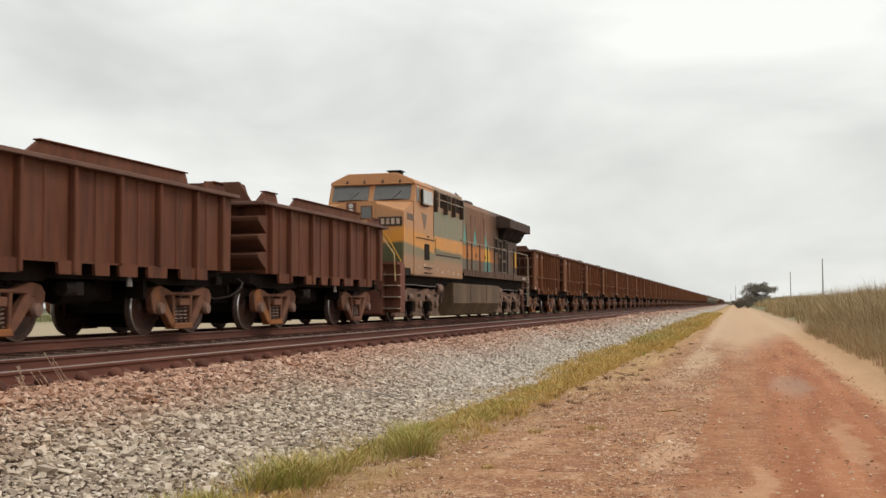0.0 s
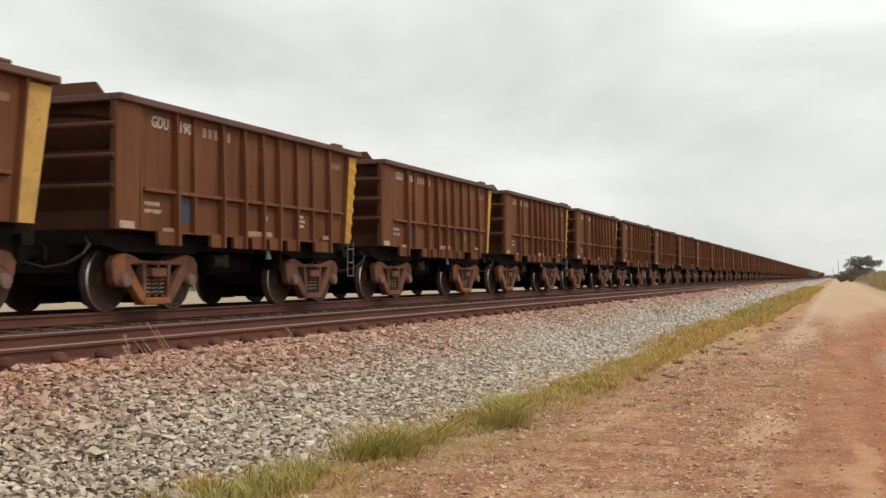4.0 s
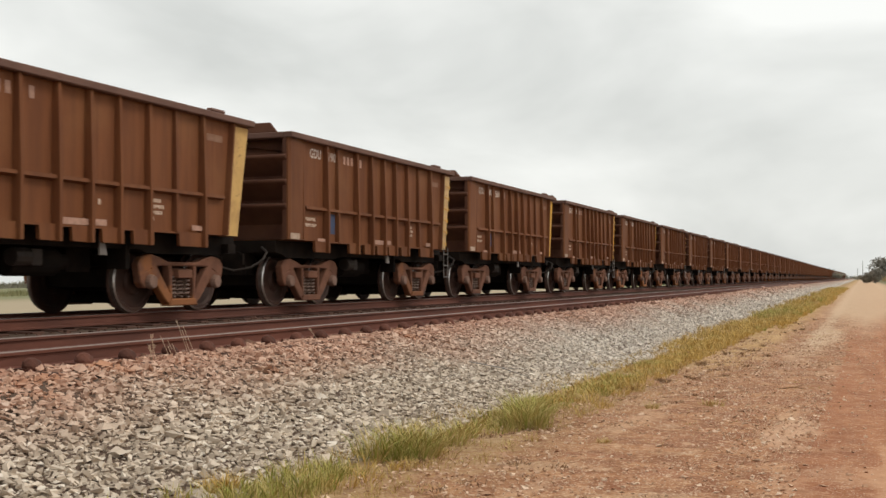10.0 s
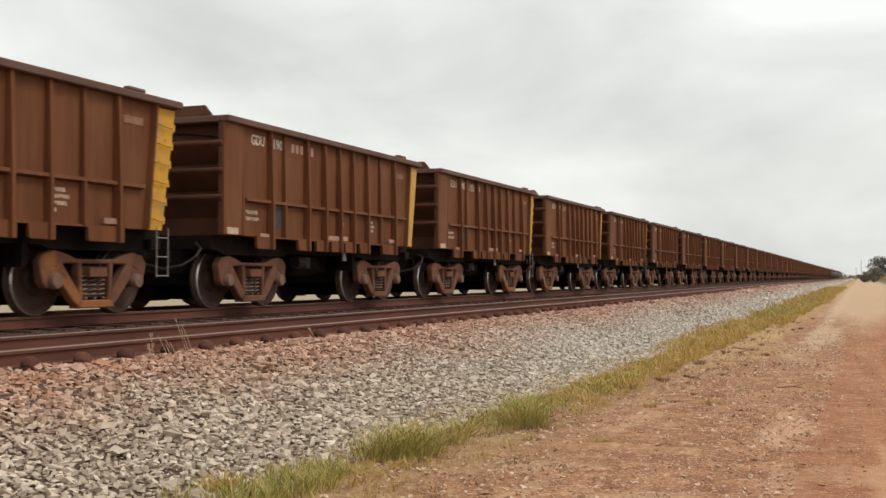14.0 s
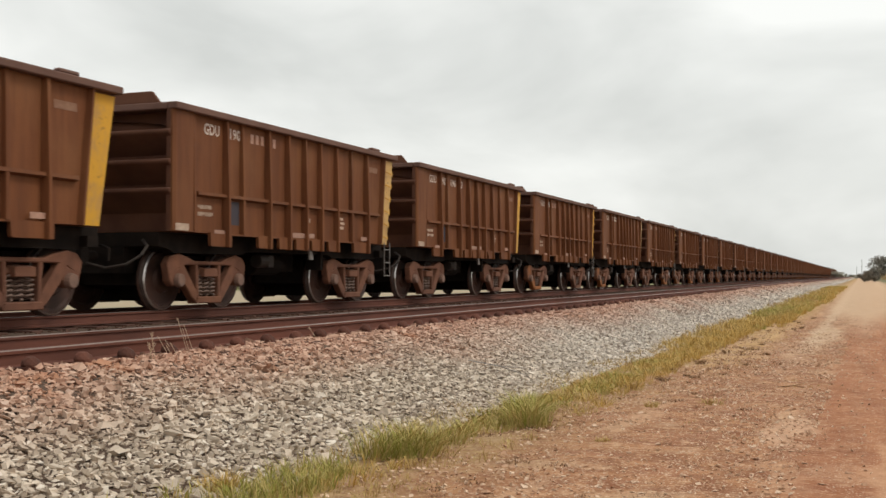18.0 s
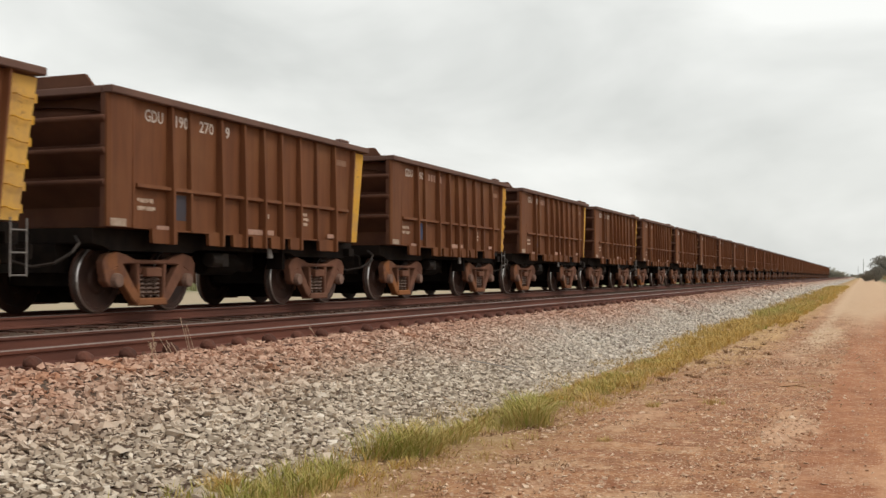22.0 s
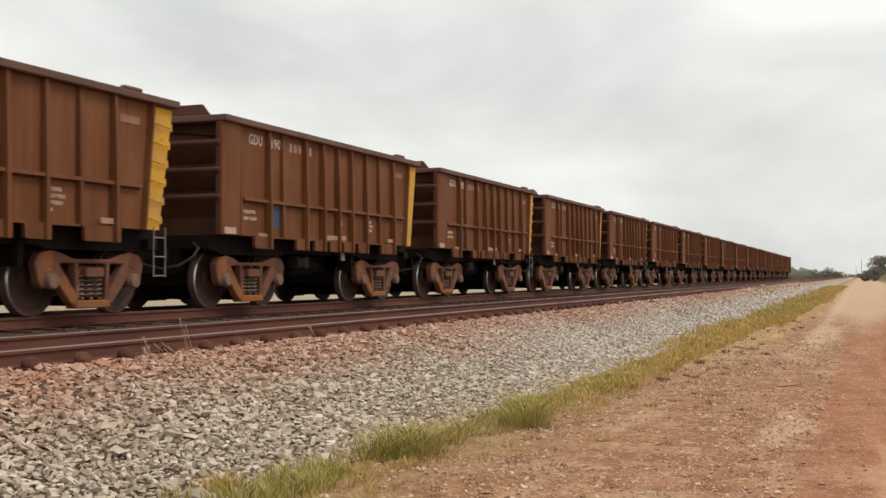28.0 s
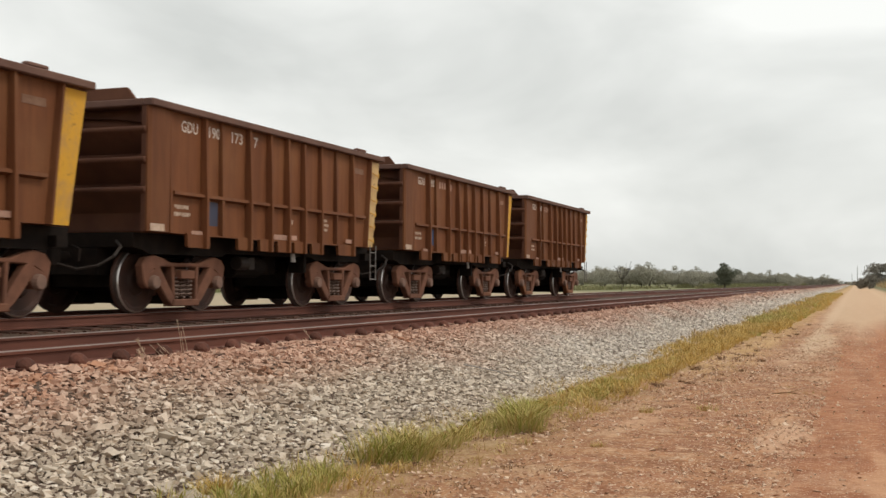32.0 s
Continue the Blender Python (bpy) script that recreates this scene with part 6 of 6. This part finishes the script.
def weed(x, y, seed, h, stalks, lean, head):
    """A few thin dry stalks with seed heads, bent by the wind, growing out of the stones."""
    ob = thing("dry_weed", "thin pale dry weed stalks growing from the ballast", "weed", "weeds by the rail")
    ob.matrix_basis = pose(x, y, surface(x, y) + 0.02)
    r = random.Random(seed)
    for k in range(stalks):
        bm = bmesh.new()
        a, le, hh = 3.7 + r.uniform(-0.5, 0.5), lean * r.uniform(0.6, 1.2), h * (1.0 if k == 0 else r.uniform(0.45, 0.9))
        ox, oy = r.uniform(-0.05, 0.05), r.uniform(-0.05, 0.05)
        pts = [(ox + le * hh * u * math.cos(a), oy + le * hh * u * math.sin(a), hh * u * (1.15 - 0.15 * u)) for u in (0, 0.35, 0.7, 1.0)]
        pipe(bm, pts, 0.003, 4)
        # ragged spikelets round the upper part
        for _ in range(int(14 * head) + 3):
            u = r.uniform(0.45 if head > 1 else 0.75, 1.0)
            p = Vector((ox + le * hh * u * math.cos(a), oy + le * hh * u * math.sin(a), hh * u * (1.15 - 0.15 * u)))
            q = p + Vector((r.uniform(-1, 1), r.uniform(-1, 1), r.uniform(0.3, 1.6))) * 0.018 * min(head, 1.3)
            rod(bm, p, q, 0.0035, 4, 0.0015)
        part("stalk", bm, M["straw"], ob)
    return ob


def tree(seed, h, wide, leaves, mat, name="tree", label="round-crowned green savanna tree", trunk_part=0.3):
    """Tapered trunk with limbs, and a crown of many leaf clumps with gaps."""
    r = random.Random(seed)
    ob = thing(name, label, "tree", "trees of the far tree line")
    bm = bmesh.new()
    rod(bm, (0, 0, -0.3), (0.05 * h * r.uniform(-1, 1), 0, h * trunk_part), 0.035 * h, 7, 0.025 * h)
    tips = []
    for k in range(6):
        a = k * math.tau / 6 + r.uniform(-0.4, 0.4)
        e = (wide * 0.36 * math.cos(a), wide * 0.36 * math.sin(a), h * r.uniform(0.55, 0.85))
        m = (e[0] * 0.45, e[1] * 0.45, h * (trunk_part + 0.12))
        pipe(bm, [(0, 0, h * trunk_part * 0.9), m, e], 0.012 * h, 5)
        tips += [m, e]
    tips.append((0, 0, h * 0.9))
    part("trunk", bm, M["bark"], ob)
    cl = []
    for e in tips:
        for _ in range(3):
            cl.append((e[0] + r.gauss(0, wide * 0.10), e[1] + r.gauss(0, wide * 0.10), max(h * 0.2, e[2] + r.gauss(0, h * 0.08)), wide * r.uniform(0.13, 0.22)))
    rs = np.random.RandomState(seed)
    per = max(4, leaves // len(cl))
    vs, n = [], 0
    for cx, cy, cz, rad in cl:
        p = rs.normal(size=(per, 3))
        p = p / np.linalg.norm(p, axis=1)[:, None] * (rad * rs.uniform(0.4, 1.05, (per, 1))) * np.array([1, 1, 0.75]) + (cx, cy, cz)
        a, b = rs.normal(size=(per, 3)), rs.normal(size=(per, 3))
        s = 0.019 * (h + wide) / 2 * rs.uniform(0.7, 1.5, (per, 1))
        a, b = a / np.linalg.norm(a, axis=1)[:, None] * s, b / np.linalg.norm(b, axis=1)[:, None] * s
        vs.append(np.stack([p - a, p + b, p + a, p - b], 1).reshape(-1, 3))
        n += per
    v = np.concatenate(vs)
    t = (np.array([(0, 1, 2), (0, 2, 3)])[None] + 4 * np.arange(n)[:, None, None]).reshape(-1, 3)
    crown = new("crown", fast_mesh("crown", v, t, mat))
    crown.parent = ob
    return ob


def bare_tree(h):
    ob = thing("bare_tree", "leafless grey tree standing in the field", "tree")
    r = random.Random(8)
    bm = bmesh.new()
    rod(bm, (0, 0, -0.3), (0.1, 0, h * 0.4), 0.10, 6, 0.07)
    for k in range(9):
        a = r.uniform(0, 6.28)
        m = (math.cos(a) * h * 0.15, math.sin(a) * h * 0.15, h * r.uniform(0.45, 0.7))
        e = (math.cos(a) * h * 0.34, math.sin(a) * h * 0.34, h * r.uniform(0.75, 1.0))
        pipe(bm, [(0.1, 0, h * 0.38), m, e], 0.045, 5)
        pipe(bm, [m, (e[0] * 0.6 + r.uniform(-0.5, 0.5), e[1] * 0.6, e[2] * 0.95)], 0.03, 4)
    part("trunk", bm, M["bark"], ob)
    return ob


def place(ob, x, y, s=1.0, turn=0.0):
    m = pose(x, y, surface(x + bend(y), y), 0, 0, turn)
    ob.scale = (s, s, s)
    return m


def make_trees():
    firsts = [tree(11 + k, h, w, n, M["hazed_far_leaf"]) for k, (h, w, n) in enumerate(((5.6, 7.6, 6600), (5.0, 7.0, 6400), (6.2, 7.2, 6600), (4.4, 6.6, 6200), (5.4, 8.4, 6800)))]
    r = random.Random(3)
    for row, y0 in enumerate((430.0, 520.0)):
        x = -170.0 - 30 * row
        while x < -12.0 - 3 * row:
            y = y0 + r.uniform(-25, 25) + (x + 100) * -0.25
            first = firsts[r.randrange(5)]
            copy_thing(first, place(first, x, y, r.uniform(0.85, 1.2) * (0.5 + 0.6 * min(1.0, (-x - 8) / 60)), r.uniform(0, 360)))
            x += r.uniform(2.2, 4.6)
    for first, (x, y) in zip(firsts, ((-38.0, 470.0), (-62.0, 480.0), (-90.0, 470.0), (-120.0, 460.0), (-145.0, 450.0))):
        first.matrix_basis = place(first, x, y) @ Matrix.Scale(1.0, 4)
    lone = tree(31, 7.4, 6.4, 7600, M["leaf"], "lone_tree", "dark green tree standing alone before the tree line", 0.22)
    lone.matrix_basis = place(lone, -39.5, 330.0)
    bare = bare_tree(6.6)
    bare.matrix_basis = place(bare, -53.0, 250.0)
    for x, y, s in ((-2.8, 330.0, 0.46), (-0.3, 324.0, 0.66), (3.0, 330.0, 1.0)):
        right = tree(int(50 + x), 6.0 * s, 8.0 * s, 9000, M["hazed_mid_leaf"], "roadside_tree", "dark green tree beside the dirt road", 0.2)
        right.matrix_basis = place(right, x, y)
    for x, y, s in ((-70, 300, 0.30), (-62, 285, 0.25), (-44, 310, 0.3), (-58, 330, 0.34), (-34, 340, 0.28), (-49, 290, 0.22), (-29, 300, 0.24), (-80, 330, 0.35)):
        b = tree(int(100 - x), 7.0 * s, 10.0 * s, 420, M["field_grass"], "bush", "low olive bush in the field", 0.1)
        b["group"], b["category"] = "bushes in the field", "bush"
        b.matrix_basis = place(b, float(x), float(y))
    # woods that close the horizon all round
    pts = []
    for k in range(900):
        a = k * math.tau / 900
        d = 900 + 160 * noise.noise((math.cos(a) * 3, math.sin(a) * 3, 0.5))
        x, y = d * math.cos(a), d * math.sin(a)
        pts.append((x, y, -0.6 + fall(x, y)))
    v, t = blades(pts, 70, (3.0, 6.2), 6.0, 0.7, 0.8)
    tagged(new("distant_woods", fast_mesh("distant_woods", v, t, M["hazed_far_leaf"])), "low hazy woods along the horizon", "woods", kind="stuff")


def pole(x, y, h, arm):
    ob = thing("utility_pole", "thin weathered utility pole beside the line", "pole", "lineside poles")
    z = surface(x + bend(y), y)
    bm = bmesh.new()
    rod(bm, (0, 0, -0.2), (0, 0, h), 0.12, 8, 0.08)
    part("post", bm, M["pole"], ob)
    if arm:
        bm = bmesh.new()
        box(bm, -0.9, 0.9, -0.05, 0.05, h - 0.6, h - 0.48)
        part("crossarm", bm, M["pole"], ob)
    ob.matrix_basis = pose(x, y, z)


M["straw"] = plain("pale_straw", (0.60, 0.46, 0.34), (0.48, 0.34, 0.22), 5.0, 0.8)


def more_plant_materials():
    M["dead"] = plain("withered_brown", (0.30, 0.17, 0.085), (0.20, 0.11, 0.06), 4.0, 0.9)
    g = Nodes("pebble_mix")
    r = g.random(island=True)
    c = g.mix(g.step(r, 0.2, 1.0), (0.46, 0.27, 0.165), (0.76, 0.57, 0.42))
    M["pebble"] = g.end(c, 0.9)
    for key, a, b, dry in (("tall", (0.31, 0.225, 0.115), (0.49, 0.37, 0.215), (0.25, 0.20, 0.09)), ("field_grass", (0.17, 0.175, 0.08), (0.28, 0.26, 0.135), (0.36, 0.31, 0.17))):
        g = Nodes(key + "_plants")
        r = g.random(island=True)
        c = g.mix(r, a, b)
        c = g.mix(g.step(g.noise(g.coords("World"), 0.15, 4), 0.52, 0.75), c, dry)
        M[key] = g.end(c, 0.8, 0.0, 0.2)


more_plant_materials()
make_grass()
make_trees()
for px, py, ph, pa in ((9.6, 275.0, 7.6, False), (11.65, 190.0, 7.4, False), (-4.6, 420.0, 7.6, False), (-8.6, 570.0, 6.2, False)):
    pole(px, py, ph, pa)
WEEDS = [weed(-6.58, 9.09, 1, 0.27, 2, 0.25, 2.2), weed(-6.75, 9.65, 2, 0.20, 4, 0.4, 0.3), weed(-6.88, 10.08, 3, 0.36, 3, 0.2, 0.6), weed(-6.65, 12.68, 4, 0.16, 1, 1.1, 1.0)]


def tuft(x, y, h, wide, mat, label):
    """One tuft of grass standing alone on the verge."""
    v, t = blades([(0.0, 0.0, 0.0)], 90, (h, h * 1.1), wide, 0.004, 0.7)
    ob = new("grass_tuft", fast_mesh("grass_tuft", v, t, mat))
    ob.location = (x - bend(y), y, surface(x, y) - 0.01)
    return tagged(ob, label, "grass", "single tufts on the verge")


def stick(x0, y0, x1, y1, r, mat, label, lift=0.03):
    """A thin dead stick, a little crooked, with one side twig."""
    ob = thing("fallen_stick", label, "stick", "dead sticks")
    p, q = Vector((x0, y0, surface(x0, y0) + lift)), Vector((x1, y1, surface(x1, y1) + lift))
    m = (p + q) / 2 + Vector((0.03, -0.02, 0.03))
    bm = bmesh.new()
    rod(bm, p, m, r, 6, r * 0.85)
    rod(bm, m, q, r * 0.85, 6, r * 0.5)
    part("stem", bm, mat, ob)
    bm = bmesh.new()
    rod(bm, m, m + (q - p) * 0.25 + Vector((0.08, 0.05, 0.04)), r * 0.6, 5, r * 0.3)
    part("side_twig", bm, mat, ob)
    return ob


for tx, ty, th, tw, tm, words in ((-1.9, 14.06, 0.11, 0.12, "dry_grass", "dry yellowish grass tuft on the sandy verge"), (-2.44, 10.48, 0.08, 0.08, "dry_grass", "small dry yellowish grass tuft on the verge"),
                                  (-2.97, 20.6, 0.12, 0.11, "dead", "small withered brown tuft on the verge"), (-3.23, 19.1, 0.08, 0.10, "dead", "small withered brown tuft on the verge"),
                                  (-3.12, 17.4, 0.07, 0.09, "dead", "small withered brown tuft on the verge"), (-3.26, 15.8, 0.09, 0.12, "dead", "small withered brown tuft on the verge"),
                                  (-2.49, 24.7, 0.10, 0.16, "dead", "small withered brown tuft on the verge"), (-2.65, 17.7, 0.06, 0.08, "dead", "small withered brown tuft on the verge"),
                                  (-2.54, 13.5, 0.10, 0.09, "dry_grass", "thin dry yellowish grass tuft on the verge"), (-3.56, 12.2, 0.08, 0.11, "dead", "small withered brown tuft on the verge")):
    tuft(tx, ty, th, tw, M[tm], words)
stick(-1.33, 16.5, -0.95, 16.58, 0.009, M["dead"], "short dead stick lying on the dirt verge", 0.01)
stick(-5.45, 14.95, -4.78, 15.72, 0.010, M["pole"], "thin grey dead stick lying on the ballast", 0.05)
stick(-4.72, 12.05, -4.08, 11.0, 0.008, M["straw"], "pale dry stalk bent over the grass", 0.14)
make_ballast()
make_sleepers()
make_single_stones()
# ---------------------------------------------------------------- the train
TRAIN = []   # (thing, distance of its middle behind the reference mark)


def make_train():
    smooth, jagged = ore_wagon(False), ore_wagon(True)
    for j in range(104):
        first = smooth if j % 2 == 0 else jagged
        w = first if j < 2 else copy_thing(first, pose(0, 0, 0))
        TRAIN.append((w, j * PITCH - 4.13))
    for j, (w, _) in enumerate(TRAIN):
        number_wagon(w, j)
    low = low_wagon()
    TRAIN.append((low, -33.6 - HALF))
    for k in range(1, 4):
        TRAIN.append((copy_thing(low, pose(0, 0, 0)), -33.6 - HALF - k * PITCH))
    TRAIN.append((locomotive(), -21.2))


make_train()

# seconds, metres that the train has run past the reference mark
RUN = [(0, -65.30), (0.2, -58.60), (0.6, -43.90), (1, -30.70), (1.6, -10.76), (2, 2.75), (2.5, 19.10), (4.5, 86.07), 
       (5, 102.55), (5.5, 119.65), (6, 135.95), (6.5, 151.62), (7, 168.79), (7.5, 186.58), (8, 203.03), (8.5, 220.18), 
       (9, 236.60), (9.5, 253.80), (10, 269.42), (10.5, 287.36), (11, 303.74), (11.5, 320.96), (12, 337.46), (12.5, 353.86), 
       (13, 369.44), (13.5, 386.57), (14, 404.61), (14.5, 420.96), (16.5, 487.62), (17, 505.60), (17.5, 521.97), (18, 539.14), 
       (18.5, 555.63), (19, 572.83), (19.5, 588.52), (20, 604.96), (20.5, 622.94), (21, 640.12), (21.5, 656.54), (22, 673.80), 
       (22.5, 690.28), (23, 706.03), (23.5, 722.43), (24, 740.46), (24.5, 757.69), (25, 774.14), (25.5, 791.27), (27.5, 858.77), 
       (28, 875.27), (28.5, 892.32), (29, 908.95), (29.5, 924.79), (30, 941.98), (30.6, 962.87), (31, 976.53), (31.4, 989.94), 
       (32, 1010.29)]


def motions():
    for ob, behind in TRAIN:
        walk(ob, [(t, on_track(behind - s)) for t, s in RUN])
    # every wheel rolls: one set of keys for each axle place, shared by the axles alike
    rolled = {}
    for ob, _ in TRAIN:
        for axle in (c for c in ob.children_recursive if c.name.startswith("wheelset")):
            place_on_truck = round(axle.location.y, 2)
            if place_on_truck not in rolled:
                x, y, z = axle.location
                walk(axle, [(k / FPS, pose(x, y, z, 80 * k % 360, 0, 0)) for k in range(961)])
                rolled[place_on_truck] = axle.animation_data
            else:
                keys = axle.animation_data_create()
                axle.rotation_mode = "QUATERNION"
                keys.action = rolled[place_on_truck].action
                keys.action_slot = rolled[place_on_truck].action_slot
    # the dry weeds nod in the wind of the train
    for k, ob in enumerate(WEEDS):
        x, y, z = ob.location
        walk(ob, [(0.4 * i, pose(x, y, z, 12 + 12 * math.sin(i * 1.9 + k), 10 * math.sin(i * 1.3 + 2 * k), 0)) for i in range(81)])


motions()
